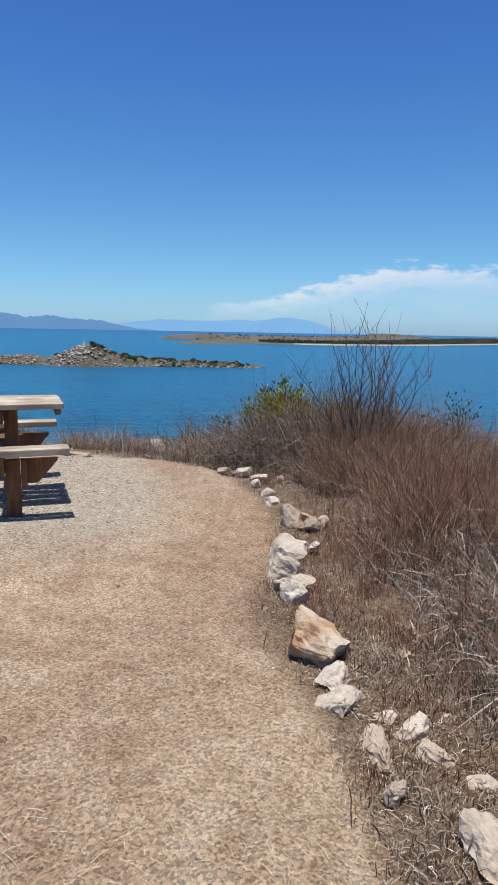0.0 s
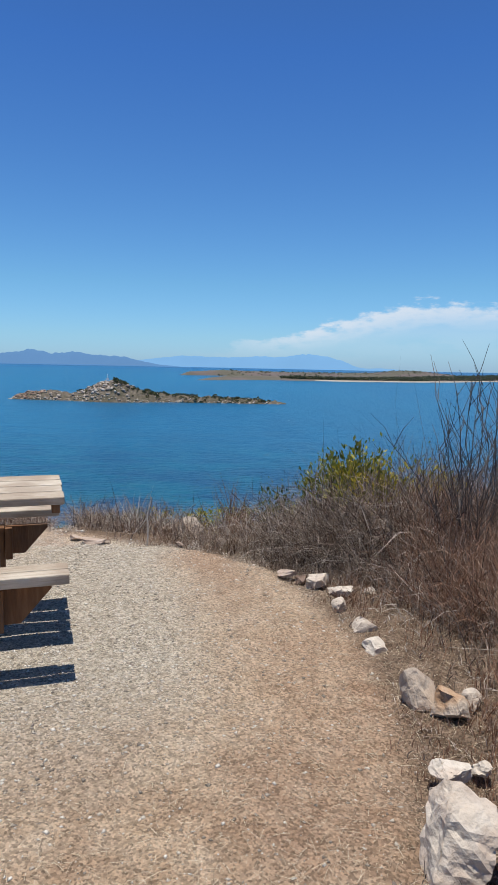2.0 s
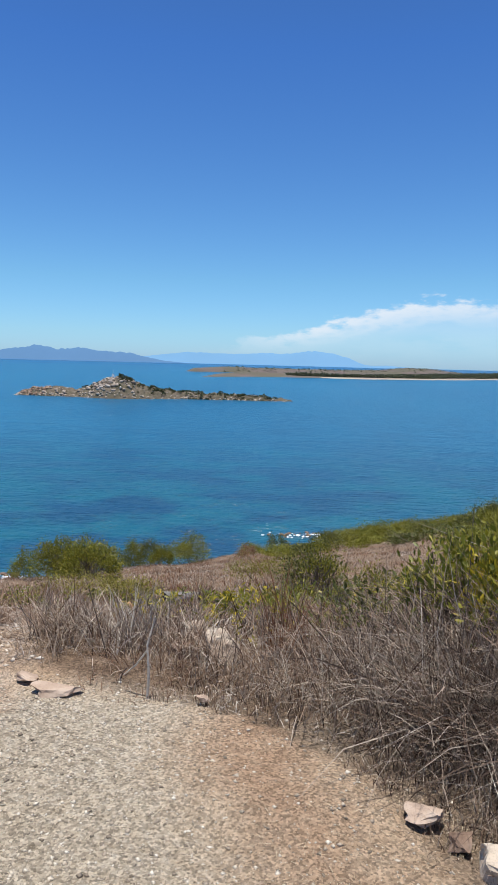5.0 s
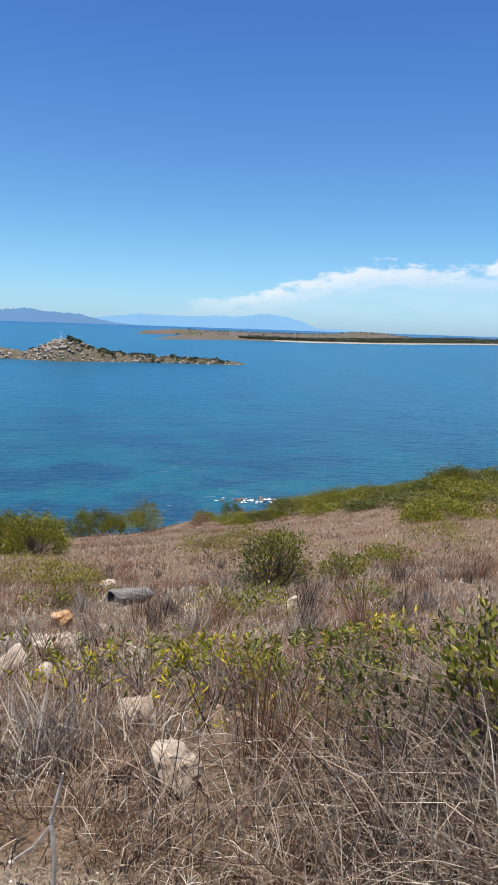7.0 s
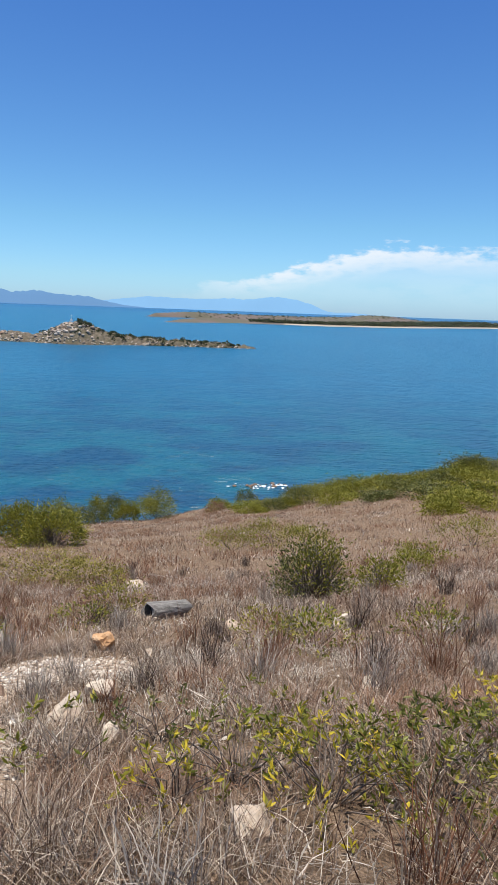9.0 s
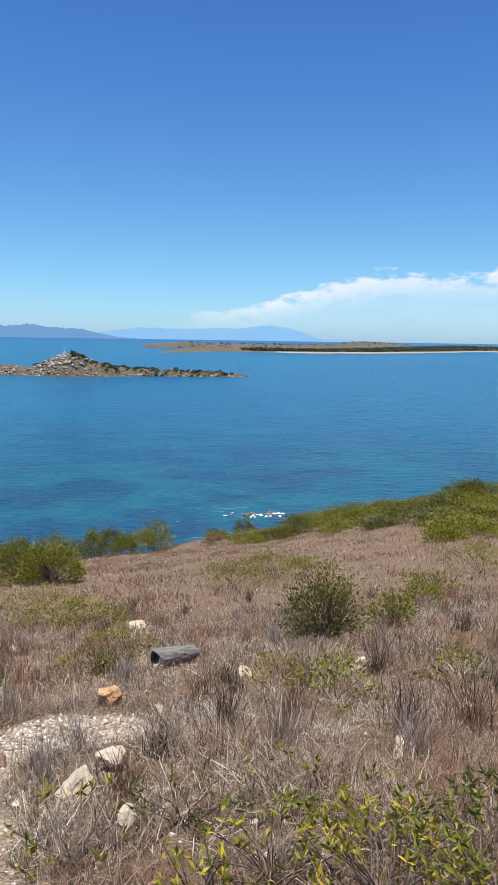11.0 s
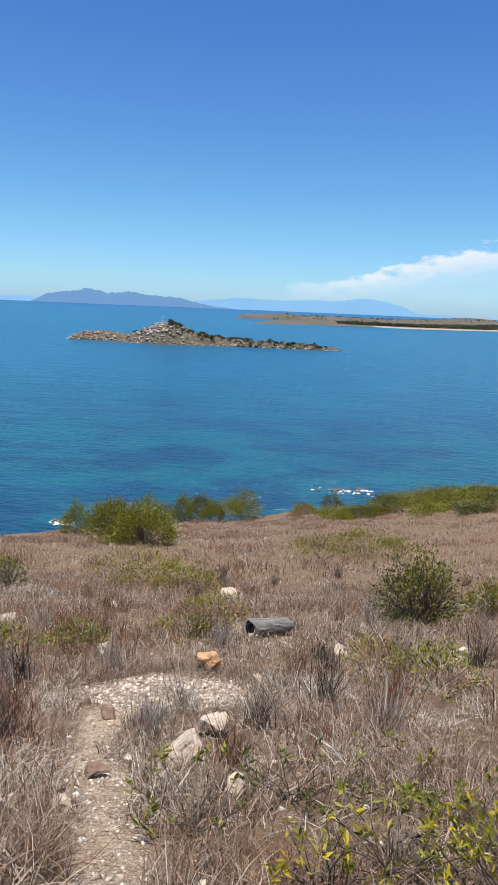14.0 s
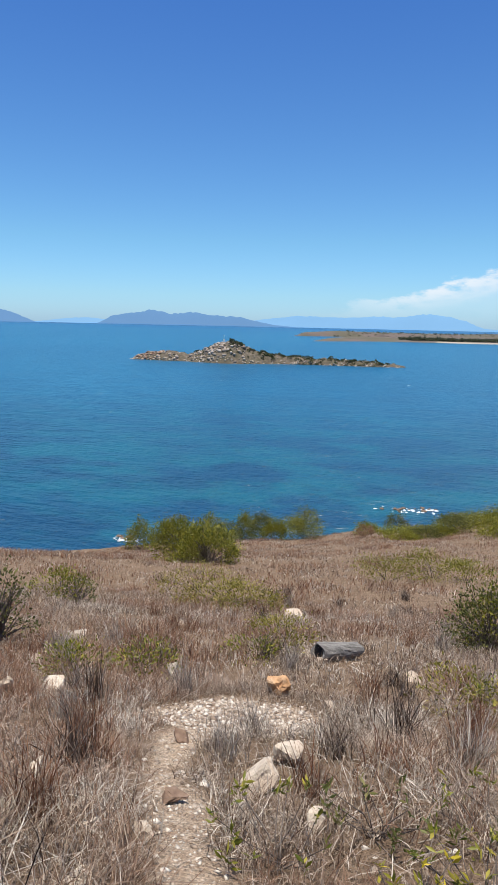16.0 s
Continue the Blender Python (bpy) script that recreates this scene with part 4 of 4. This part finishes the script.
def rocky_island():
    """A low islet with a boulder hill, a dark scrub spit and a small white beacon."""
    t = empty("island", pose(-199, 421, SEA, 0, 0, 5.5), "low rocky brown islet with a boulder hill and scrub", "island")
    length = 190.0
    U = [0, 6, 14, 26, 32, 41, 52, 60, 65, 72, 77, 83, 94, 106, 117, 143, 163, 179, 188, 190]
    H = [-1, 3.0, 4.6, 6.0, 5.8, 4.2, 7.0, 11.0, 12.8, 13.4, 12.0, 9.6, 6.2, 5.0, 4.3, 3.4, 2.8, 1.5, 0.5, -1]
    rng = np.random.RandomState(3)

    def height(X, Y):
        h = np.interp(X, U, H)
        w = 9 + 16 * np.exp(-((X - 72) / 30) ** 2) + 4 * np.exp(-((X - 25) / 14) ** 2)
        v = np.clip(np.abs(Y) / w, 0, 2)
        return (h + 1) * np.clip(1 - v ** 1.8, -0.3, 1) - 1 + (0.5 * waves2(X, Y, 0.5, 12) + 0.45 * waves2(X, Y, 1.3, 13)) * (v < 1)

    mesh_part("land", grid_mesh("land", np.linspace(-2, length + 2, 260), np.linspace(-28, 28, 64), height, ISLE_LAND), t)

    def on(xs, ys):
        return np.stack([xs, ys, height(xs, ys)], -1)

    n = 720
    bx = np.concatenate([rng.normal(61, 8, n // 2), rng.uniform(20, 38, n // 9), rng.uniform(60, 185, n - n // 2 - n // 9)])
    by = rng.normal(-9, 5, n) * np.where(bx > 85, 0.7, 1)
    mesh_part("boulder_field", fast_mesh("boulder_field", *blob_arrays(rng, on(bx, by), (0.3 + 1.5 * rng.rand(n) ** 3.5) * np.where(bx > 85, 0.5, 1)), ISLE_ROCK), t)["kind"] = "stuff"
    ox, oy = rng.uniform(1, 24, 160), rng.normal(-4, 3.5, 160)
    mesh_part("ruddy_rock_field", fast_mesh("ruddy_rock_field", *blob_arrays(rng, on(ox, oy), 0.4 + 1.0 * rng.rand(160) ** 2), ISLE_RUDDY), t)["kind"] = "stuff"
    shore = rng.uniform(2, 188, 260)
    sw = -(9 + 16 * np.exp(-((shore - 72) / 30) ** 2) + 4 * np.exp(-((shore - 25) / 14) ** 2)) * 0.86
    mesh_part("rocky_shore", fast_mesh("rocky_shore", *blob_arrays(rng, on(shore, sw + rng.randn(260)), 0.3 + 0.6 * rng.rand(260)), SAND), t)["kind"] = "stuff"
    n = 380
    sx = np.concatenate([rng.uniform(92, 178, 200), rng.normal(76, 3, 24), rng.uniform(44, 60, 16), rng.normal(84, 16, 140)])
    sy = rng.normal(-1, 5, n)
    mesh_part("scrub", fast_mesh("scrub", *crown_arrays(rng, on(sx, sy), (0.5 + 1.1 * rng.rand(n) ** 1.5) * np.where(np.arange(n) < 200, 0.85, np.where(np.arange(n) < 224, 1.2, 0.6)), 30), ISLE_TREE), t)["kind"] = "stuff"
    bm = bmesh.new()
    bmesh.ops.create_cone(bm, cap_ends=True, segments=10, radius1=0.9, radius2=0.7, depth=1.6, matrix=pose(67, -2, 14.4))
    beacon = part("beacon", bm, WHITE, t, "small white navigation beacon")
    bm = bmesh.new()
    bmesh.ops.create_cone(bm, cap_ends=True, segments=8, radius1=0.22, radius2=0.18, depth=2.2, matrix=pose(67, -2, 16.3))
    part("mast", bm, WHITE, beacon)
    bm = bmesh.new()
    bmesh.ops.create_cone(bm, cap_ends=True, segments=8, radius1=0.45, radius2=0.1, depth=0.6, matrix=pose(67, -2, 17.7))
    part("lantern", bm, WHITE, beacon)


rocky_island()


def long_island():
    """The outer low island: a brown back ridge, a flat wooded front and a pale beach."""
    rng = np.random.RandomState(5)
    t = empty("island", pose(0, 0, SEA), "long low wooded island with a pale beach", "island")
    sx = [-185, -120, -60, 99, 230, 495, 900, 1500]
    sy = [985, 1045, 1112, 1128, 1200, 1500, 1640, 1760]

    def height(X, Y):
        d = Y - np.interp(X, sx, sy) + 8 * waves2(X, Y, 0.03, 14)
        front = np.clip(d / 12, -1, 1) * 2.0 + smooth(12, 60, d) * (4.5 - 2.0 * smooth(-60, 40, X) + 3.5 * smooth(150, 500, X))
        depth = np.interp(X, [-190, -120, 60, 300, 800], [8, 60, 150, 260, 400])
        return np.where(d > depth, np.maximum(front - (d - depth) * 0.15, -2), front) * smooth(-192, -150, X) - 2 * (1 - smooth(-192, -150, X))

    mesh_part("land", grid_mesh("land", np.linspace(-200, 1500, 240), np.linspace(940, 2100, 150), height, FAR_LAND), t)
    shore_x = np.linspace(20, 900, 300)
    rows = []
    for off, z in ((-3, -0.3), (3, 1.0), (7, 2.0)):
        rows.append(np.stack([shore_x, np.interp(shore_x, sx, sy) - 8 * waves2(shore_x, np.interp(shore_x, sx, sy), 0.03, 14) + off + 2 * np.sin(shore_x * 0.06), 0 * shore_x + z], -1))
    i = (np.arange(2)[:, None] * 300 + np.arange(299)[None]).ravel()
    mesh_part("beach", fast_mesh("beach", np.concatenate(rows), np.concatenate([np.stack([i, i + 1, i + 301], 1), np.stack([i, i + 301, i + 300], 1)]), SAND, True), t)
    n = 1500
    x = np.where(rng.rand(n) < 0.5, rng.uniform(-40, 520, n), rng.uniform(180, 900, n))
    y = np.interp(x, sx, sy) + 22 + 110 * rng.rand(n) ** 2 * smooth(50, 350, x) + 8 * rng.rand(n)
    c = np.stack([x, y, height(x, y) + 0.6], -1)
    mesh_part("woodland", fast_mesh("woodland", *crown_arrays(rng, c, 1.8 + 2.2 * rng.rand(n), 26), FAR_TREE), t)["kind"] = "stuff"
    r = empty("island_ridge", pose(0, 0, SEA), "bare red-brown ridge of the outer island", "island")

    def ridge(X, Y):
        c = np.interp(X, [-260, 300, 700], [1420, 1760, 1950])
        v = np.abs(Y - c) / np.interp(X, [-285, -100, 300, 700], [8, 70, 120, 100])
        h = np.interp(X, [-280, -262, -200, -60, 60, 180, 260, 330, 420, 700], [0, 8, 12, 11, 9, 12, 18, 16, 8, 4])
        return (h + 2) * np.clip(1 - v ** 1.6, -0.5, 1) - 2 + 0.6 * waves2(X, Y, 0.05, 15) * (v < 1)

    mesh_part("land", grid_mesh("land", np.linspace(-290, 700, 160), np.linspace(1330, 2080, 90), ridge, FAR_LAND), r)
    n = 420
    x = rng.uniform(-200, 500, n)
    y = np.interp(x, [-260, 300, 700], [1420, 1760, 1950]) + rng.normal(-20, 30, n)
    mesh_part("scrub", fast_mesh("scrub", *crown_arrays(rng, np.stack([x, y, ridge(x, y)], -1), 0.9 + 1.2 * rng.rand(n), 20), FAR_TREE), r)["kind"] = "stuff"


long_island()


def surf_rocks(x, y, n, seed, spread):
    rng = np.random.RandomState(seed)
    c = np.stack([x + rng.randn(n) * spread, y + rng.randn(n) * spread * 0.5, np.full(n, SEA + 0.05)], -1)
    ob = new("reef_rocks", fast_mesh("reef_rocks", *blob_arrays(rng, c, 0.15 + 0.3 * rng.rand(n), 0.6), STONE_DARK))
    tagged(ob, "dark wet rocks awash near the shore", "rocks", "rocks awash")
    m = 34
    c = np.stack([x + rng.randn(m) * spread * 1.2, y - 0.6 + rng.randn(m) * spread * 0.45, np.full(m, SEA + 0.02)], -1)
    foam = new("surf", fast_mesh("surf", *blob_arrays(rng, c, 0.10 + 0.28 * rng.rand(m) ** 2, 0.22), FOAM))
    tagged(foam, "white surf breaking over the rocks", "surf", "surf patches", kind="stuff")


surf_rocks(-0.8, 100.5, 10, 1, 1.5)
surf_rocks(2.6, 102, 4, 2, 0.5)
surf_rocks(9.5, 97.0, 14, 3, 1.1)
surf_rocks(-34, 76, 10, 4, 0.8)


# ---- grass ----
def tufts(rng, area, x0, x1, y0, y1, per_m2, blades_each, radius):
    """Blade feet gathered in tufts over a rectangle, thinned by area(x, y)."""
    n = int((x1 - x0) * (y1 - y0) * per_m2)
    cx, cy = rng.uniform(x0, x1, n), rng.uniform(y0, y1, n)
    keep = rng.rand(n) < area(cx, cy)
    cx, cy = cx[keep], cy[keep]
    vigour = 0.7 + 0.45 * rng.rand(len(cx))
    k = rng.poisson(blades_each, len(cx)) + 1
    px, py = np.repeat(cx, k), np.repeat(cy, k)
    px, py = px + rng.randn(len(px)) * radius, py + rng.randn(len(px)) * radius
    ok = rng.rand(len(px)) < area(px, py) ** 0.5
    px, py, vg = px[ok], py[ok], np.repeat(vigour, k)[ok]
    return np.stack([px, py, ground_relief(px, py)], -1), vg


def wild(x, y):
    """Share of the ground under growth."""
    open_ground = np.maximum(terrace(x, y), track(x, y))
    return np.clip(1 - open_ground * 1.05, 0, 1)


def sward(x, y):
    patch = smooth(-0.7, 0.3, waves2(x, y, 2.6, 21))
    return wild(x, y) * (0.34 + 0.66 * patch)


def verge(x, y):
    """Height of the growth: low beside the path, high in the mound by the rim."""
    x, y = np.asarray(x, float), np.asarray(y, float)
    away = np.clip(x - np.interp(y, EDGE_Y, EDGE_X), 0, 2)
    off = away - 0.25 * smooth(5.2, 4.2, y)
    side = 0.045 + 0.36 * smooth(0.2, 0.9, off)
    mound = 0.50 * np.exp(-((x - 2.6) / 1.15) ** 2 - ((y - 8.0) / 0.75) ** 2)
    rim = 0.27 * smooth(7.85, 8.15, y) * smooth(9.1, 8.4, y)
    slope = 0.185 * smooth(7.7, 9.0, y) * (0.72 + 0.55 * smooth(-0.6, 0.6, waves2(x, y, 1.1, 77)))
    return np.maximum(side * (y < 7.9), slope) + mound * smooth(0.0, 0.35, away + (y > 7.7)) + rim * 0.8


def grass(name, mat, label, seed, zones, width, lean, curl, tall=1.0, area=sward):
    rng = np.random.RandomState(seed)
    made = []
    for x0, x1, y0, y1, per, each, radius, wide in zones:
        pts, vg = tufts(rng, area, x0, x1, y0, y1, per, each, radius)
        h = verge(pts[:, 0], pts[:, 1]) * vg * tall
        made.append(blades(pts, h, rng, width * wide, lean, curl, wide < 1.5))
    tagged(new(name, fast_mesh(name, *merged(made), mat)), label, "grass", kind="stuff")


def rusty(x, y):
    return sward(x, y) * np.maximum(smooth(-0.2, 0.5, waves2(x, y, 0.9, 23)), np.exp(-((x - 3.3) / 0.8) ** 2 - ((y - 5.7) / 0.9) ** 2))


grass("dry_grass", DRY, "dense dry brown grass over the hillside", 1,
      [(1.4, 4.9, 2.3, 9.5, 66, 44, 0.055, 1.0), (-4.5, 1.4, 7.7, 9.5, 80, 40, 0.055, 1.0), (-5, 5, 9.5, 13, 40, 34, 0.06, 1.1), (-9, 9, 13, 22, 26, 22, 0.08, 1.9), (-26, 28, 22, 62, 6, 11, 0.2, 4.5), (4.9, 12, -4, 9.5, 6, 10, 0.15, 4.0), (3.0, 4.9, -4, 2.3, 8, 12, 0.1, 3.0), (-12, -4.5, 7.8, 13, 7, 10, 0.15, 3.5), (5, 12, 9.5, 13, 6, 10, 0.15, 3.5)], 0.0032, 0.75, 0.6)
grass("grey_grass", GREY, "bleached grey curling grass stalks", 2,
      [(1.9, 4.9, 2.3, 9.5, 34, 26, 0.09, 1.0), (-4.5, 1.9, 7.7, 9.5, 34, 26, 0.09, 0.9), (-5, 5, 9.5, 13, 66, 28, 0.08, 1.05), (-9, 9, 13, 22, 28, 17, 0.12, 1.8), (-26, 28, 22, 62, 3.6, 8, 0.25, 4.2)], 0.0040, 1.1, 0.95, 0.75)
grass("dead_twigs", GREY, "bleached fallen twigs tangled through the grass", 9,
      [(-4.5, 3.0, 8.0, 9.5, 20, 8, 0.16, 1.0), (-5, 5, 9.5, 13, 26, 9, 0.16, 1.1), (-9, 9, 13, 20, 12, 7, 0.2, 1.6)], 0.0055, 2.2, 0.25, 0.85)
grass("rusty_grass", RUST, "rust-brown dry grass in patches", 3,
      [(2.2, 4.9, 2.8, 9.2, 60, 32, 0.05, 1.0), (-4.5, 2.2, 7.7, 9.5, 34, 28, 0.05, 1.0), (-5, 5, 9.5, 13, 30, 28, 0.05, 1.1), (-9, 9, 13, 22, 22, 18, 0.08, 2.1), (-26, 28, 22, 62, 6, 8, 0.25, 5.5)], 0.0030, 0.5, 0.5, 1.35, rusty)


def rust_patch(x, y):
    return wild(x, y) * np.exp(-((x - 3.25) / 0.65) ** 2 - ((y - 5.6) / 0.85) ** 2)


def curl_patch(x, y):
    return wild(x, y) * smooth(2.6, 3.0, x) * smooth(3.0, 3.6, y) * smooth(6.6, 5.4, y)


grass("rust_patch", RUST, "upright rust-orange dry grass beside the stones", 5, [(2.2, 4.4, 4.2, 7.2, 70, 36, 0.05, 1.0)], 0.0032, 0.5, 0.5, 1.2, rust_patch)
grass("pale_curls", GREY, "pale bleached curling grass leaves beside the stones", 6, [(2.6, 4.9, 3.2, 6.0, 60, 20, 0.10, 1.0)], 0.0075, 0.9, 1.0, 0.8, curl_patch)


def brush(x, y):
    return wild(x, y) * np.exp(-((x - 2.5) / 1.1) ** 4 - ((y - 8.0) / 0.85) ** 4)


grass("dry_brush", BRUSH, "tangled dark brown dry brush heaped by the rim", 7, [(1.1, 4.3, 6.9, 9.2, 110, 42, 0.08, 1.0)], 0.0032, 0.9, 0.9, 0.95, brush)


def verge_brush(x, y):
    away = np.clip(x - np.interp(y, EDGE_Y, EDGE_X), 0, 3)
    return wild(x, y) * smooth(0.3, 0.7, away - 0.3 * smooth(5.2, 4.2, y)) * (0.25 + 0.75 * smooth(-0.4, 0.4, waves2(x, y, 2.0, 71)))


grass("verge_brush", BRUSH, "dark brown dead stems under the grass beside the path", 8, [(2.3, 4.9, 2.6, 7.4, 105, 36, 0.07, 1.0)], 0.0034, 0.9, 0.9, 0.95, verge_brush)
# taller single stalks
grass("grass_stalks", BARK, "thin dark upright dead stalks", 4,
      [(1.7, 4.9, 2.8, 9.5, 12, 5, 0.05, 1.0), (-4.5, 1.7, 7.8, 13, 12, 5, 0.05, 1.0), (1.7, 5, 9.5, 13, 12, 5, 0.05, 1.0), (-9, 9, 13, 22, 6, 5, 0.08, 1.6)], 0.0034, 0.4, 0.4, 1.45)


def tussock(x, y, h, mat, label, seed):
    rng = np.random.RandomState(seed)
    n = 130
    p = np.stack([rng.randn(n) * 0.06, rng.randn(n) * 0.06, 0 * rng.rand(n)], -1)
    ob = new("grass_tussock", fast_mesh("grass_tussock", *blades(p, h * (0.8 + 0.4 * rng.rand(n)), rng, 0.0042, 0.42, 0.3, True), mat))
    ob.location = (x, y, float(ground_relief(x, y)))
    tagged(ob, label, "grass", "tussocks on the slope")


for i, (x, y) in enumerate([(-0.35, 11.3), (-2.1, 10.9), (-1.95, 12.5), (-2.6, 11.9), (0.7, 12.2), (1.4, 11.0), (0.1, 11.9), (2.0, 11.6), (-1.0, 11.55), (-3.0, 10.6), (-1.5, 9.4), (0.9, 13.4),
                            (2.6, 12.6), (-0.2, 12.9), (-3.6, 13.0), (1.7, 13.8), (-0.4, 10.5), (0.55, 11.2), (-1.75, 10.2), (1.1, 8.5), (0.3, 8.4), (-0.9, 8.4)]):
    kind = i % 3
    tussock(x, y, 0.34 + 0.05 * (i % 4), (BRUSH, RUST, GREY)[kind], ("dark brown upright tussock of dead grass", "rust-brown upright tussock of dead grass", "bleached grey tussock of dead grass")[kind], 500 + i)


rt = np.random.RandomState(91)
for i in range(70):
    x, y = rt.uniform(-5, 5), 10.4 + 14 * rt.rand() ** 1.3
    if track(x, y) > 0.1:
        continue
    kind = rt.randint(3)
    tussock(x, y, 0.22 + 0.16 * rt.rand(), (BRUSH, RUST, GREY)[kind], ("dark brown low tussock of dead grass", "rust-brown low tussock of dead grass", "bleached grey low tussock of dead grass")[kind], 600 + i)


# ---- loose litter on the open ground ----
def litter_straw():
    rng = np.random.RandomState(31)
    n = 150000
    x, y = rng.uniform(-1.2, 3.2, n), rng.uniform(0.8, 7.6, n)
    side = np.interp(y, EDGE_Y, EDGE_X)
    want = (0.25 + 0.75 * smooth(1.8, 0.1, side - x)) * (1 - 0.75 * gravel_share(x, y)) * smooth(7.9, 6.4, y) * (1 - 0.45 * ruddy_share(x, y))
    ok = rng.rand(n) < want
    x, y = x[ok], y[ok]
    n = len(x)
    a, l, w = rng.rand(n) * 6.283, 0.005 + 0.034 * rng.rand(n) ** 3, 0.0003 + 0.0005 * rng.rand(n) ** 2
    d, s = np.stack([np.cos(a), np.sin(a)], -1) * l[:, None], np.stack([-np.sin(a), np.cos(a)], -1) * w[:, None]
    p = np.stack([x, y], -1)
    bend = s * rng.randn(n)[:, None] * 1.6

    def lift(q, k):
        return np.concatenate([q, (ground_relief(q[:, 0], q[:, 1]) + k)[:, None]], 1)

    z = 0.003 + 0.007 * rng.rand(n)
    v = np.stack([lift(p - d - s, z), lift(p - d + s, z), lift(p + bend - s, z + 0.003), lift(p + bend + s, z + 0.003), lift(p + d, z)], 1).reshape(-1, 3)
    o = (np.arange(n) * 5)[:, None, None]
    t = (np.array([[0, 1, 3], [0, 3, 2], [2, 3, 4]])[None] + o).reshape(-1, 3)
    tagged(new("straw_litter", fast_mesh("straw_litter", v, t, STRAW)), "scattered straw and grass clippings on the trodden earth", "straw", kind="stuff")


litter_straw()


def pebbles(name, n, x0, x1, y0, y1, want, lo, hi, label, seed, mat=None):
    rng = np.random.RandomState(seed)
    x, y = rng.uniform(x0, x1, n), rng.uniform(y0, y1, n)
    ok = rng.rand(n) < want(x, y)
    x, y = x[ok], y[ok]
    n = len(x)
    base = np.array([(1, 0, 0), (-1, 0, 0), (0, 1, 0), (0, -1, 0), (0, 0, 1), (0, 0, -1)], float)
    tri = np.array([[0, 2, 4], [2, 1, 4], [1, 3, 4], [3, 0, 4], [2, 0, 5], [1, 2, 5], [3, 1, 5], [0, 3, 5]])
    s = (lo + (hi - lo) * rng.rand(n) ** 3)[:, None, None]
    k = base[None] * (0.6 + 0.8 * rng.rand(n, 6, 1)) + 0.25 * rng.randn(n, 6, 3)
    c = np.stack([x, y, ground_relief(x, y) + 0.1 * s[:, 0, 0]], -1)
    v = c[:, None] + k * s * np.array([1, 1, 0.6])
    t = tri[None] + (np.arange(n) * 6)[:, None, None]
    tagged(new(name, fast_mesh(name, v.reshape(-1, 3), t.reshape(-1, 3), mat or GRAVEL)), label, "gravel", kind="stuff")


pebbles("gravel", 70000, -2.6, 2.3, 3.6, 7.95, lambda x, y: gravel_share(x, y) * 0.75 + 0.12 * terrace(x, y), 0.0018, 0.010, "loose grey and tan gravel", 41)
pebbles("pebbles", 6000, -1.5, 3.4, 0.6, 6.5, lambda x, y: 0.35 + 0 * x, 0.002, 0.009, "scattered small pebbles on trodden earth", 42)
pebbles("track_rubble", 20000, -2.4, 0.2, 8.0, 13.0, track, 0.003, 0.019, "pale stony rubble on the narrow track", 43, RUBBLE)
pebbles("patch_rubble", 9000, -2.3, -0.3, 11.2, 13.0, lambda x, y: track(x, y) * (y > 11.5) * 0.6, 0.006, 0.036, "pale broken stones on the bare patch", 45, RUBBLE)
pebbles("slope_rubble", 9000, -5, 5, 8.0, 15.0, lambda x, y: 0.10 + 0.3 * smooth(0.1, 0.8, waves2(x, y, 1.6, 44)), 0.006, 0.035, "small pale stones among the grass", 44, RUBBLE)
